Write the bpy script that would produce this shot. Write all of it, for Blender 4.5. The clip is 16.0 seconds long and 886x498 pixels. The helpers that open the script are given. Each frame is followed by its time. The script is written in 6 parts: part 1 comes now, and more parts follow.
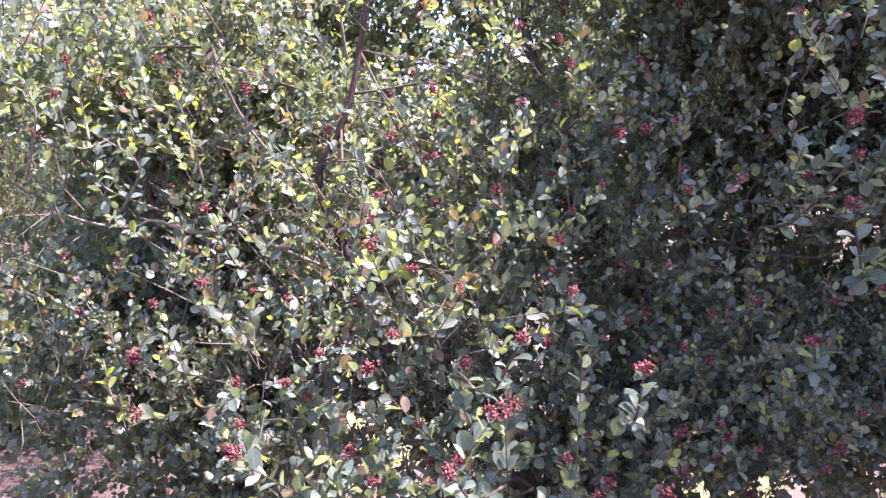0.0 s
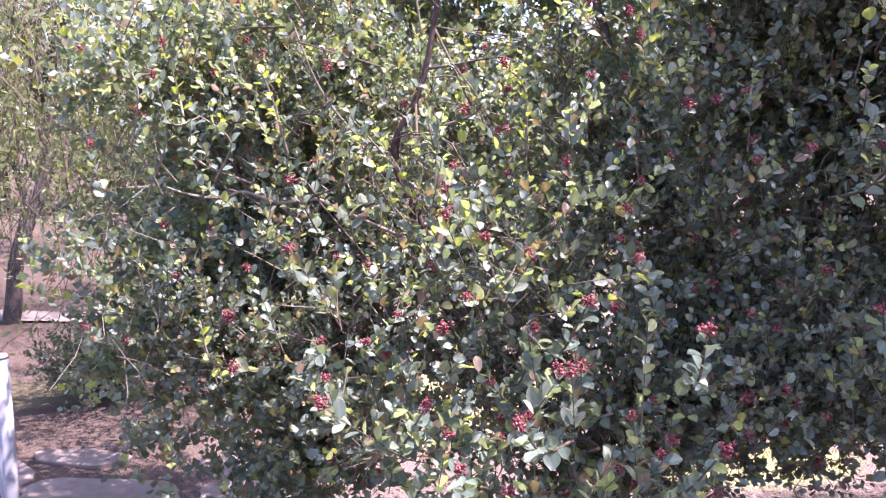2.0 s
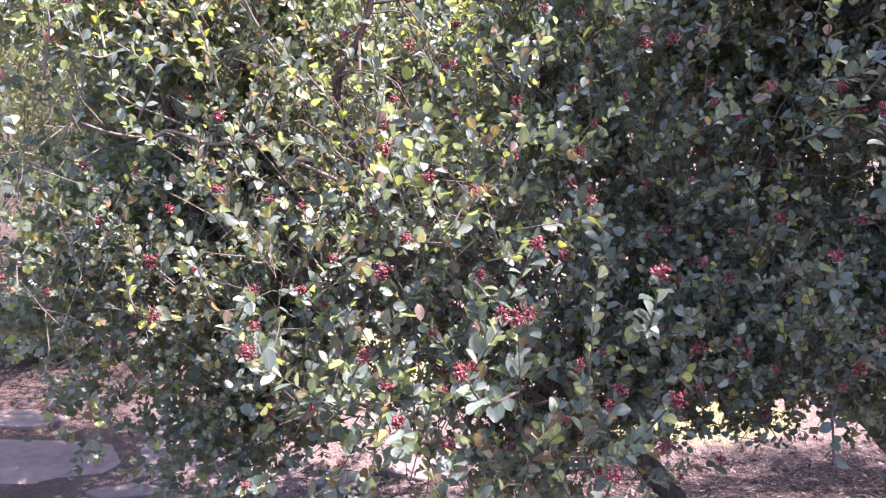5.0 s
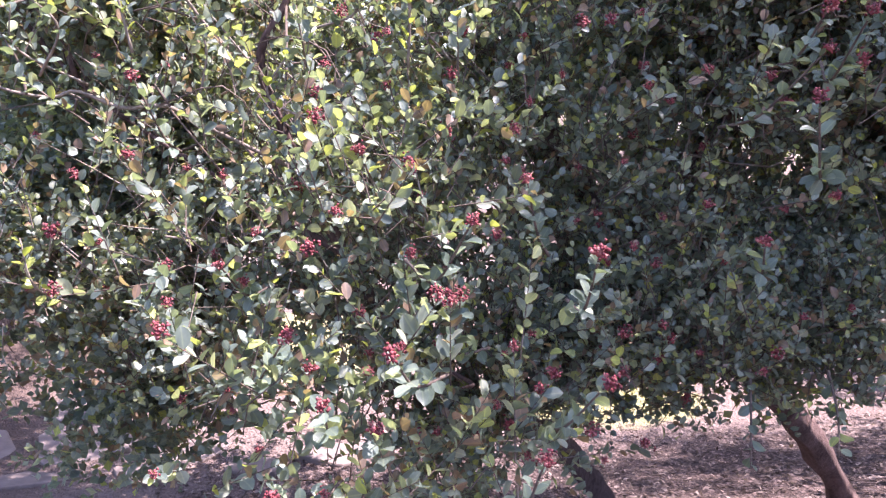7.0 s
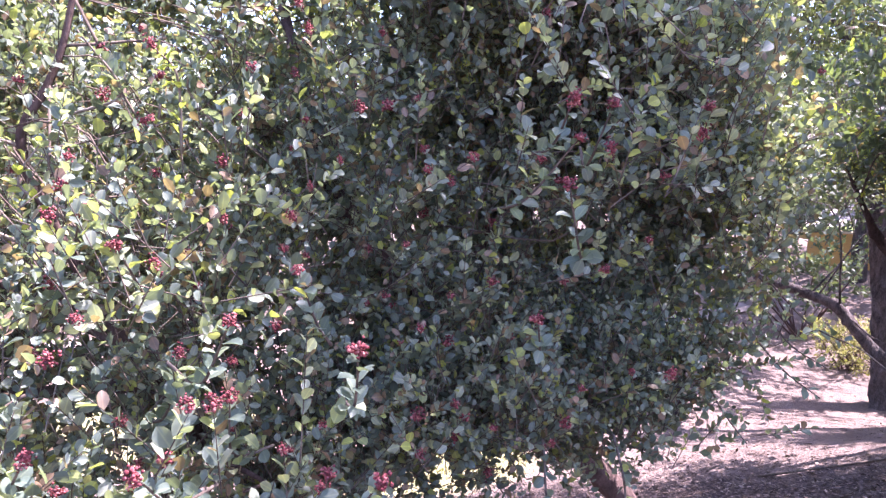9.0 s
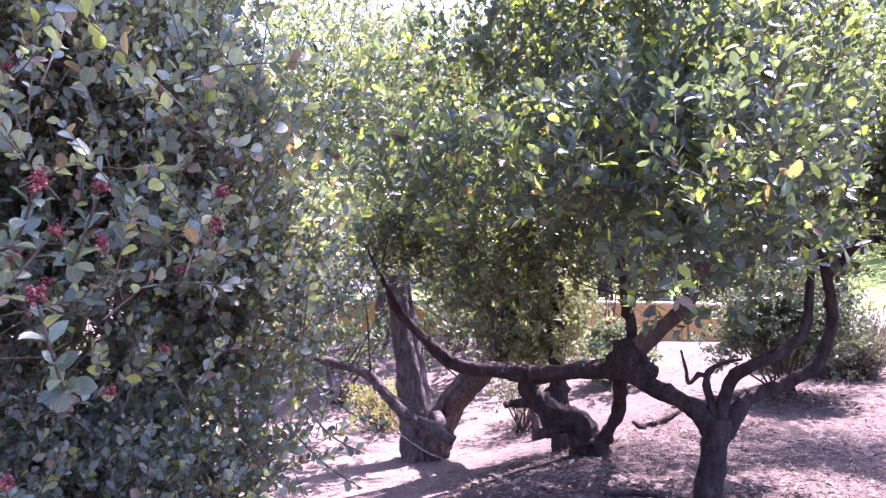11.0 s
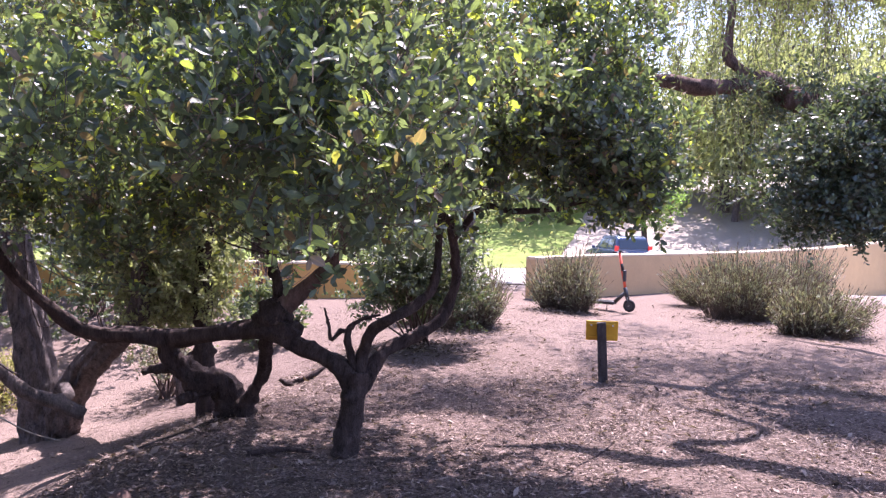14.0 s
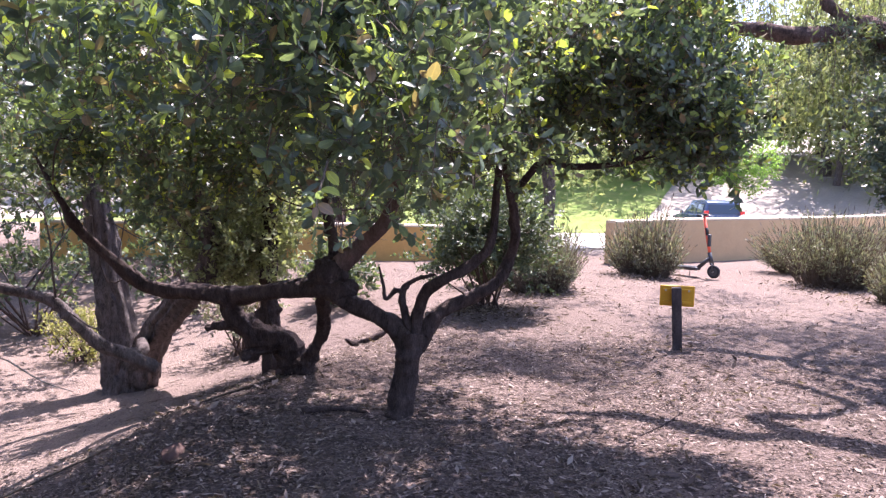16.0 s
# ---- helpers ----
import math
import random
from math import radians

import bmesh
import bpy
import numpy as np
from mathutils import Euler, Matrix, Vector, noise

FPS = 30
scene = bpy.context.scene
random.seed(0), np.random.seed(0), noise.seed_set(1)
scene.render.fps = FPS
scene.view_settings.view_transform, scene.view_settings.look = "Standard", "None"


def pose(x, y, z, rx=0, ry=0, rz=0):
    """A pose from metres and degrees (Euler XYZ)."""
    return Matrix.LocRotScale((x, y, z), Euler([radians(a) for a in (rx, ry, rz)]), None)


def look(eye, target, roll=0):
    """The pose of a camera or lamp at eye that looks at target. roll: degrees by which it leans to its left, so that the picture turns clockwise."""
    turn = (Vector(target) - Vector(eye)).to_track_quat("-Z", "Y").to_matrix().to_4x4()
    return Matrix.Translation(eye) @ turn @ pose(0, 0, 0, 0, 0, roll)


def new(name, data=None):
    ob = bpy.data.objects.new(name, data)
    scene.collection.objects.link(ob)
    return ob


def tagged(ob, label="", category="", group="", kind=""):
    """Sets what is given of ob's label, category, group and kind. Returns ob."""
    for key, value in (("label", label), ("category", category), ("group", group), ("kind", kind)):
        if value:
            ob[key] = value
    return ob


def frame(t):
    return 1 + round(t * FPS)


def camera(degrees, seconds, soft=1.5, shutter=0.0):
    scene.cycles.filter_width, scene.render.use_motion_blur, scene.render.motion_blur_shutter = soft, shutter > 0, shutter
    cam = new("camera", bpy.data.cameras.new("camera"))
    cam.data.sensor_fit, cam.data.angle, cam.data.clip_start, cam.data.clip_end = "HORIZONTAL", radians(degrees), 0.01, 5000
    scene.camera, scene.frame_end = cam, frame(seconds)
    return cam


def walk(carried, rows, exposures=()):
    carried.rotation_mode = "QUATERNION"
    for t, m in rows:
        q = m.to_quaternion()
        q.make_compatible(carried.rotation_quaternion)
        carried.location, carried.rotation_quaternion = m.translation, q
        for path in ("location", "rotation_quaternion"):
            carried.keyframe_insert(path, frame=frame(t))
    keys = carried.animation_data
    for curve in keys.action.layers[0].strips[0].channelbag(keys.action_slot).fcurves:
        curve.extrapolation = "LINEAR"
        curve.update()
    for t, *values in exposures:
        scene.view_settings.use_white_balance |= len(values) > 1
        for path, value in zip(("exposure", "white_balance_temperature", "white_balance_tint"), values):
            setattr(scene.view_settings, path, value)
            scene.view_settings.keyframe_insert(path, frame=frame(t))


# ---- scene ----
EXPOSURE = [(0, 2.34, 5720, 39), (4, 2.32, 5800, 37), (8, 2.5, 5780, 36), (10.5, 3.0, 5420, 49), (11.5, 2.59, 5600, 46), (12.5, 2.25, 5660, 40), (14.5, 2.16, 5830, 33), (16, 2.26, 5830, 28)]
cam = camera(61.2, 16.0, soft=1.35)
PATH = [
    (0, (0.009, 0.055, 1.566), (0.007, 2.047, 1.393), -0.0),
    (0.5, (0.029, -0.019, 1.596), (-0.058, 1.973, 1.437), -0.4),
    (1, (-0.003, -0.057, 1.57), (-0.145, 1.931, 1.407), 0.1),
    (1.5, (-0.017, -0.051, 1.568), (-0.198, 1.931, 1.369), 0.0),
    (2, (0.004, -0.042, 1.563), (-0.181, 1.935, 1.319), -0.4),
    (2.5, (0.034, -0.048, 1.519), (-0.115, 1.928, 1.251), -0.3),
    (3, (0.041, -0.066, 1.516), (-0.019, 1.915, 1.244), 0.3),
    (5.3, (0.018, 0.073, 1.493), (-0.046, 2.041, 1.143), 0.7),
    (5.5, (0.008, 0.068, 1.482), (-0.043, 2.036, 1.127), 1.2),
    (6, (0.008, 0.092, 1.484), (0.004, 2.056, 1.104), 1.8),
    (6.5, (0.01, 0.135, 1.472), (0.074, 2.096, 1.087), 2.4),
    (7, (0.003, 0.133, 1.469), (0.155, 2.092, 1.096), 3.0),
    (7.5, (0.032, 0.116, 1.482), (0.26, 2.073, 1.14), 3.3),
    (8, (0.048, 0.087, 1.493), (0.36, 2.04, 1.196), 3.9),
    (8.2, (0.056, 0.079, 1.502), (0.405, 2.029, 1.224), 3.9),
    (10.3, (0.324, 0.364, 1.568), (1.516, 1.969, 1.549), -0.6),
    (10.5, (0.334, 0.378, 1.573), (1.647, 1.887, 1.572), -0.4),
    (11, (0.356, 0.373, 1.576), (1.894, 1.651, 1.612), -0.1),
    (11.5, (0.373, 0.363, 1.573), (2.06, 1.434, 1.637), 0.2),
    (12, (0.393, 0.388, 1.58), (2.193, 1.258, 1.646), 0.1),
    (12.5, (0.393, 0.404, 1.578), (2.266, 1.106, 1.616), -0.1),
    (13, (0.392, 0.406, 1.574), (2.303, 0.995, 1.57), 0.1),
    (13.5, (0.399, 0.387, 1.577), (2.332, 0.9, 1.536), 0.6),
    (14, (0.426, 0.341, 1.575), (2.366, 0.821, 1.511), 1.1),
    (14.5, (0.436, 0.27, 1.553), (2.375, 0.752, 1.479), 1.2),
    (15, (0.479, 0.199, 1.55), (2.408, 0.718, 1.457), 1.2),
    (15.5, (0.557, 0.231, 1.542), (2.467, 0.812, 1.423), 1.1),
    (16, (0.645, 0.221, 1.527), (2.515, 0.914, 1.366), 1.1),
]
walk(cam, [(t, look(eye, target, roll)) for t, eye, target, roll in PATH], EXPOSURE)

# ---- light ----
SUN_AZ = Vector((1.0, -0.02, 0)).normalized()
SUN_EL = radians(66)
SKY_STRENGTH = 0.116
SUN_STRENGTH = 5.0

world = bpy.data.worlds.new("world")
scene.world = world
world.use_nodes = True
sky = world.node_tree.nodes.new("ShaderNodeTexSky")
sky.sky_type = "NISHITA"
sky.sun_disc = False
sky.sun_elevation = SUN_EL
sky.sun_rotation = math.atan2(SUN_AZ.x, SUN_AZ.y)
sky.air_density, sky.dust_density = 1.1, 1.8
world.node_tree.nodes["Background"].inputs["Strength"].default_value = SKY_STRENGTH
world.node_tree.links.new(sky.outputs[0], world.node_tree.nodes["Background"].inputs["Color"])

sun = new("sun", bpy.data.lights.new("sun", "SUN"))
sun.data.energy, sun.data.angle, sun.data.color = SUN_STRENGTH, radians(0.5), (1.0, 0.91, 0.79)
sun_way = SUN_AZ * math.cos(SUN_EL) + Vector((0, 0, math.sin(SUN_EL)))
sun.matrix_basis = look(sun_way * 50, (0, 0, 0))

rng = np.random.default_rng(7)


# ---- materials ----
class Nodes:
    """A small wrapper round one material's node tree."""

    def __init__(self, name):
        self.mat = bpy.data.materials.new(name)
        self.mat.use_nodes = True
        self.tree = self.mat.node_tree
        self.bsdf = self.tree.nodes["Principled BSDF"]
        self.out = self.tree.nodes["Material Output"]

    def add(self, kind, **inputs):
        node = self.tree.nodes.new(kind)
        for key, value in inputs.items():
            socket = node.inputs[key.replace("_", " ")]
            if isinstance(value, bpy.types.NodeSocket):
                self.tree.links.new(value, socket)
            else:
                socket.default_value = value
        return node

    def link(self, a, b):
        self.tree.links.new(a, b)

    def coords(self, space="Object"):
        return self.tree.nodes.new("ShaderNodeTexCoord").outputs[space]

    def noise(self, scale, detail=4.0, rough=0.6, vector=None, space="Object"):
        node = self.add("ShaderNodeTexNoise", Scale=scale, Detail=detail, Roughness=rough)
        self.link(vector if vector is not None else self.coords(space), node.inputs["Vector"])
        return node.outputs["Fac"]

    def ramp(self, fac, stops):
        node = self.add("ShaderNodeValToRGB", Fac=fac)
        el = node.color_ramp.elements
        while len(el) < len(stops):
            el.new(0.5)
        for e, (p, c) in zip(el, stops):
            e.position, e.color = p, (*c, 1)
        return node.outputs["Color"]

    def mix(self, fac, a, b, mode="MIX"):
        node = self.tree.nodes.new("ShaderNodeMix")
        node.data_type, node.blend_type = "RGBA", mode
        for socket, value in ((node.inputs[0], fac), (node.inputs[6], a), (node.inputs[7], b)):
            if isinstance(value, bpy.types.NodeSocket):
                self.link(value, socket)
            else:
                socket.default_value = value if isinstance(value, float) else (*value, 1)
        return node.outputs[2]

    def bump(self, height, strength=0.4, distance=0.01):
        node = self.add("ShaderNodeBump", Height=height, Strength=strength, Distance=distance)
        self.link(node.outputs[0], self.bsdf.inputs["Normal"])
        return node.outputs[0]

    def base(self, colour, rough=0.8, spec=0.3, metal=0.0):
        if isinstance(colour, bpy.types.NodeSocket):
            self.link(colour, self.bsdf.inputs["Base Color"])
        else:
            self.bsdf.inputs["Base Color"].default_value = (*colour, 1)
        self.bsdf.inputs["Roughness"].default_value = rough
        self.bsdf.inputs["Specular IOR Level"].default_value = spec
        self.bsdf.inputs["Metallic"].default_value = metal
        return self.mat


def leaf_material(name, stops, lit, through_share=0.35, rough=0.42, spec=0.55, single=False):
    """A waxy leaf: its own tone for each leaf, blotches, and light that comes through the blade."""
    n = Nodes(name)
    if single:
        rand = n.tree.nodes.new("ShaderNodeObjectInfo").outputs["Random"]
    else:
        rand = n.tree.nodes.new("ShaderNodeNewGeometry").outputs["Random Per Island"]
    tone = n.ramp(rand, stops)
    blotch = n.ramp(n.noise(55.0, 3.0), [(0.35, (0.78, 0.78, 0.78)), (0.7, (1.12, 1.1, 1.05))])
    colour = n.mix(0.8, tone, blotch, "MULTIPLY")
    across = n.add("ShaderNodeSeparateXYZ", Vector=n.coords("UV")).outputs["Y"]
    rib = n.ramp(across, [(0.43, (0, 0, 0)), (0.49, (1, 1, 1)), (0.51, (1, 1, 1)), (0.57, (0, 0, 0))])
    rim = n.ramp(across, [(0.04, (1, 1, 1)), (0.16, (0, 0, 0)), (0.84, (0, 0, 0)), (0.96, (1, 1, 1))])
    pale = n.mix(1.0, colour, (1.7, 1.6, 1.25), "MULTIPLY")
    colour = n.mix(n.mix(1.0, rib, (0.55, 0.55, 0.55), "MULTIPLY"), colour, pale)
    colour = n.mix(n.mix(1.0, rim, (0.4, 0.4, 0.4), "MULTIPLY"), colour, pale)
    n.base(colour, rough, spec)
    glow = n.mix(0.22, n.mix(1.0, colour, (2.5, 2.75, 1.25), "MULTIPLY"), lit)
    trans = n.add("ShaderNodeBsdfTranslucent", Color=glow)
    shade = n.add("ShaderNodeMixShader", Fac=through_share)
    n.link(n.bsdf.outputs[0], shade.inputs[1])
    n.link(trans.outputs[0], shade.inputs[2])
    n.link(shade.outputs[0], n.out.inputs["Surface"])
    return n.mat


BERRY_STOPS = [(0.0, (0.064, 0.087, 0.074)), (0.25, (0.104, 0.135, 0.112)), (0.5, (0.155, 0.188, 0.152)), (0.72, (0.240, 0.262, 0.205)),
               (0.82, (0.258, 0.290, 0.112)), (0.875, (0.300, 0.330, 0.080)), (0.89, (0.150, 0.100, 0.070)), (1.0, (0.230, 0.165, 0.118))]
SPRAY_STOPS = [(0.0, (0.075, 0.105, 0.085)), (0.35, (0.112, 0.150, 0.118)), (0.7, (0.155, 0.195, 0.150)), (0.88, (0.185, 0.225, 0.120)), (1.0, (0.240, 0.275, 0.090))]
M_LEAF_A = leaf_material("grey_green_leaf", BERRY_STOPS, (0.42, 0.44, 0.16), 0.28, 0.45, 0.42)
M_LEAF_A1 = leaf_material("grey_green_single_leaf", SPRAY_STOPS, (0.40, 0.44, 0.16), 0.24, 0.45, 0.42, single=True)
OAK_STOPS = [(0.0, (0.037, 0.05, 0.041)), (0.45, (0.06, 0.079, 0.061)), (0.72, (0.09, 0.116, 0.084)), (0.83, (0.12, 0.155, 0.08)), (0.88, (0.26, 0.31, 0.05)), (0.945, (0.33, 0.36, 0.06)), (0.955, (0.14, 0.09, 0.06)), (1.0, (0.19, 0.13, 0.09))]
M_LEAF_B = leaf_material("deep_green_leaf", OAK_STOPS, (0.34, 0.44, 0.1), 0.3, 0.44, 0.42)
M_LEAF_B1 = leaf_material("deep_green_single_leaf", OAK_STOPS, (0.34, 0.44, 0.1), 0.3, 0.44, 0.42, single=True)
M_LEAF_DARK = leaf_material("dull_dark_leaf", [(0.0, (0.04, 0.055, 0.038)), (0.5, (0.07, 0.088, 0.06)), (1.0, (0.11, 0.125, 0.075))], (0.17, 0.21, 0.07), 0.25, 0.5, 0.3)
M_LEAF_HANG = leaf_material("dark_glossy_hanging_leaf", [(0.0, (0.03, 0.045, 0.034)), (0.6, (0.055, 0.075, 0.054)), (1.0, (0.1, 0.12, 0.07))], (0.16, 0.2, 0.07), 0.22, 0.38, 0.6)
M_LEAF_FEATHER = leaf_material("feathery_leaf", [(0.0, (0.07, 0.09, 0.045)), (0.5, (0.115, 0.135, 0.07)), (1.0, (0.18, 0.19, 0.095))], (0.28, 0.3, 0.11), 0.3, 0.6, 0.2)
# olive blades paled in colour: haze for far trees, sunlight for the leaning stem
M_LEAF_HAZE_SUN = leaf_material("olive_leaf_haze_and_sun", [(0.0, (0.13, 0.145, 0.085)), (0.5, (0.19, 0.205, 0.12)), (1.0, (0.26, 0.265, 0.16))], (0.34, 0.36, 0.16), 0.3, 0.6, 0.2)
M_LEAF_BRIGHT = leaf_material("fresh_green_leaf", [(0.0, (0.07, 0.13, 0.035)), (1.0, (0.13, 0.2, 0.06))], (0.26, 0.38, 0.08), 0.4, 0.5, 0.3)
M_LEAF_SAGE = leaf_material("sage_stem", [(0.0, (0.115, 0.1, 0.08)), (0.25, (0.165, 0.16, 0.122)), (0.8, (0.2, 0.218, 0.15)), (1.0, (0.33, 0.285, 0.235))], (0.3, 0.3, 0.17), 0.14, 0.7, 0.15)
M_GRASS = leaf_material("lawn_grass", [(0.0, (0.13, 0.13, 0.05)), (0.6, (0.22, 0.21, 0.085)), (1.0, (0.32, 0.28, 0.15))], (0.2, 0.22, 0.07), 0.25, 0.7, 0.2)
M_DRY = leaf_material("dead_leaf", [(0.0, (0.03, 0.02, 0.017)), (0.35, (0.075, 0.053, 0.046)), (0.7, (0.145, 0.108, 0.096)), (1.0, (0.25, 0.2, 0.18))], (0.3, 0.2, 0.12), 0.1, 0.8, 0.2)


def bark_material(name, dark, light, scale=9.0, depth=0.02):
    n = Nodes(name)
    stretch = n.add("ShaderNodeMapping", Vector=n.coords(), Scale=(1.0, 1.0, 0.35))
    coarse = n.noise(scale, 6.0, 0.7, stretch.outputs[0])
    fine = n.noise(scale * 7, 4.0, 0.7, stretch.outputs[0])
    both = n.mix(0.4, coarse, fine)
    n.base(n.ramp(both, [(0.36, dark), (0.52, tuple((a + b) / 2 for a, b in zip(dark, light))), (0.66, light)]), 0.9, 0.15)
    n.bump(both, 0.8, depth)
    return n.mat


M_BARK_BROWN = bark_material("brown_bark", (0.045, 0.028, 0.024), (0.17, 0.115, 0.1), 14)
M_BARK_DARK = bark_material("near_black_bark", (0.011, 0.008, 0.008), (0.1, 0.07, 0.063), 18, 0.04)
M_BARK_GREY = bark_material("grey_furrowed_bark", (0.016, 0.012, 0.012), (0.19, 0.155, 0.145), 20, 0.05)
M_BARK_RUST = bark_material("rusty_flaking_bark", (0.03, 0.02, 0.018), (0.22, 0.145, 0.125), 12, 0.05)
M_TWIG = bark_material("twig_bark", (0.05, 0.037, 0.03), (0.19, 0.15, 0.115), 30, 0.003)
M_TWIG_PALE = bark_material("pale_twig_bark", (0.1, 0.08, 0.06), (0.34, 0.29, 0.23), 30, 0.003)


def berry_material():
    n = Nodes("rosy_berry")
    rand = n.tree.nodes.new("ShaderNodeNewGeometry").outputs["Random Per Island"]
    tone = n.ramp(rand, [(0.0, (0.05, 0.012, 0.014)), (0.4, (0.17, 0.034, 0.038)), (0.75, (0.3, 0.075, 0.075)), (1.0, (0.4, 0.17, 0.14))])
    dust = n.ramp(n.noise(160.0, 3.0), [(0.45, (0, 0, 0)), (0.75, (0.35, 0.35, 0.35))])
    n.base(n.mix(dust, tone, (0.3, 0.2, 0.2)), 0.85, 0.15)
    n.bump(n.noise(420.0), 0.3, 0.002)
    return n.mat


M_BERRY = berry_material()


def plain(name, colour, rough=0.6, spec=0.4, metal=0.0, grain=40.0, wear=0.18, bump=0.15):
    n = Nodes(name)
    f = n.noise(grain, 5.0, 0.65)
    g = n.noise(grain * 0.12, 3.0, 0.6)
    lo = tuple(c * (1 - wear) for c in colour)
    hi = tuple(min(1, c * (1 + wear)) for c in colour)
    c = n.mix(0.5, n.ramp(f, [(0.3, lo), (0.7, hi)]), n.ramp(g, [(0.3, lo), (0.7, hi)]))
    n.base(c, rough, spec, metal)
    if bump:
        n.bump(f, bump, 0.004)
    return n.mat


M_STUCCO = plain("tan_stucco", (0.46, 0.32, 0.18), 0.92, 0.15, grain=24, wear=0.1, bump=0.5)
M_OCHRE = plain("ochre_stucco", (0.5, 0.29, 0.095), 0.92, 0.15, grain=24, wear=0.12, bump=0.5)
M_STUCCO_CAP = plain("pale_stucco_cap", (0.52, 0.42, 0.3), 0.92, 0.15, grain=24, wear=0.1, bump=0.4)
M_POST = bark_material("weathered_post_wood", (0.022, 0.017, 0.018), (0.09, 0.072, 0.07), 18, 0.004)
M_YELLOW = plain("faded_yellow_paint", (0.55, 0.3, 0.025), 0.6, 0.3, grain=30, wear=0.15)
M_STEEL = plain("galvanised_steel", (0.5, 0.5, 0.52), 0.4, 0.5, 0.9)
M_WHITE = plain("white_painted_pole", (0.27, 0.265, 0.28), 0.5, 0.4, grain=12, wear=0.06)
M_BLACK = plain("black_rubber", (0.025, 0.025, 0.028), 0.75, 0.3)
M_DKGREY = plain("dark_grey_metal", (0.06, 0.06, 0.065), 0.45, 0.5, 0.3)
M_ORANGE = plain("orange_red_paint", (0.75, 0.12, 0.06), 0.4, 0.5, wear=0.08)
M_CARPAINT = plain("dark_blue_car_paint", (0.06, 0.085, 0.14), 0.2, 0.6, 0.3, wear=0.05, bump=0.0)
M_SILVER = plain("silver_car_paint", (0.42, 0.45, 0.47), 0.25, 0.6, 0.4, wear=0.05, bump=0.0)
M_CARGLASS = plain("tinted_glass", (0.03, 0.04, 0.055), 0.05, 0.8, 0.0, wear=0.05, bump=0.0)
M_TAIL = plain("red_tail_lamp", (0.6, 0.03, 0.03), 0.25, 0.6, wear=0.05, bump=0.0)
M_CONCRETE = plain("pale_concrete", (0.3, 0.275, 0.25), 0.9, 0.2, grain=10, wear=0.1, bump=0.3)
M_PALE_DIRT = plain("trodden_pale_dirt", (0.21, 0.17, 0.15), 0.95, 0.1, grain=8, wear=0.25, bump=0.4)
M_ASPHALT = plain("grey_asphalt", (0.1, 0.1, 0.105), 0.9, 0.2, grain=30, wear=0.15, bump=0.3)
M_STONE = plain("tan_flagstone", (0.165, 0.13, 0.112), 0.92, 0.15, grain=13, wear=0.34, bump=0.9)
M_STONE_BROWN = plain("rough_brown_stone", (0.075, 0.048, 0.042), 0.95, 0.1, grain=14, wear=0.4, bump=0.8)
M_STONE_DARK = plain("dark_edge_stone", (0.085, 0.07, 0.065), 0.9, 0.2, grain=11, wear=0.3, bump=0.7)


# ---- ground shape ----
def step(a, b, v):
    t = np.clip((v - a) / (b - a), 0, 1)
    return t * t * (3 - 2 * t)


def wob(x, y, f, s=0.0):
    return (np.sin(x * f + 1.3 * np.sin(y * f * 0.7 + s)) * np.cos(y * f * 1.1 + 0.9 * np.sin(x * f * 0.8 - s)))


def height(x, y):
    """A low mound whose far edge drops to a trail; a hill rises behind the wall."""
    x, y = np.asarray(x, float), np.asarray(y, float)
    crest = np.where(x < 4.6, 1.15 + 0.48 * x, 3.36)
    crest = np.where(x < -2, 0.19 + 0 * x, crest)
    s = y - crest
    drop = (0.46 * step(-0.5, 1.5, s) + 0.3 * step(1.0, 2.8, s)) * (1 - step(7.0, 13.0, x)) + 0.03 * np.clip(s - 2.5, 0, 14) * (1 - step(6.0, 14.0, x))
    h = 0.11 - drop + 0.03 * step(5, 14, x)
    near = 1 - step(10, 18, np.hypot(x - 3, y - 2))
    h = h + near * (0.025 * wob(x, y, 1.7) + 0.012 * wob(x, y, 4.3, 1.0) + 0.006 * wob(x, y, 9.1, 2.0))
    h = h - 0.62 * step(19, 25, x) * (1 - step(36, 44, x))
    far = np.hypot(x - 8, y)
    h = h + 7.0 * step(40, 120, far) + 4.0 * step(38, 62, x)
    return h


def hz(x, y):
    return float(height(x, y))


# ---- mesh helpers ----
def mesh_of(name, verts, tris, uv=None, smooth=True):
    me = bpy.data.meshes.new(name)
    verts, tris = np.asarray(verts, np.float32), np.asarray(tris, np.int32)
    me.vertices.add(len(verts))
    me.vertices.foreach_set("co", verts.ravel())
    me.loops.add(tris.size)
    me.loops.foreach_set("vertex_index", tris.ravel())
    me.polygons.add(len(tris))
    me.polygons.foreach_set("loop_start", np.arange(0, tris.size, 3, dtype=np.int32))
    me.polygons.foreach_set("use_smooth", np.full(len(tris), smooth))
    if uv is not None:
        layer = me.uv_layers.new(name="UVMap")
        layer.data.foreach_set("uv", np.asarray(uv, np.float32)[tris.ravel()].ravel())
    me.update(calc_edges=True)
    return me


def join(chunks):
    """Several (verts, tris) in one."""
    verts, tris, base = [], [], 0
    for v, f in chunks:
        verts.append(np.asarray(v, float))
        tris.append(np.asarray(f) + base)
        base += len(v)
    return np.concatenate(verts), np.concatenate(tris)


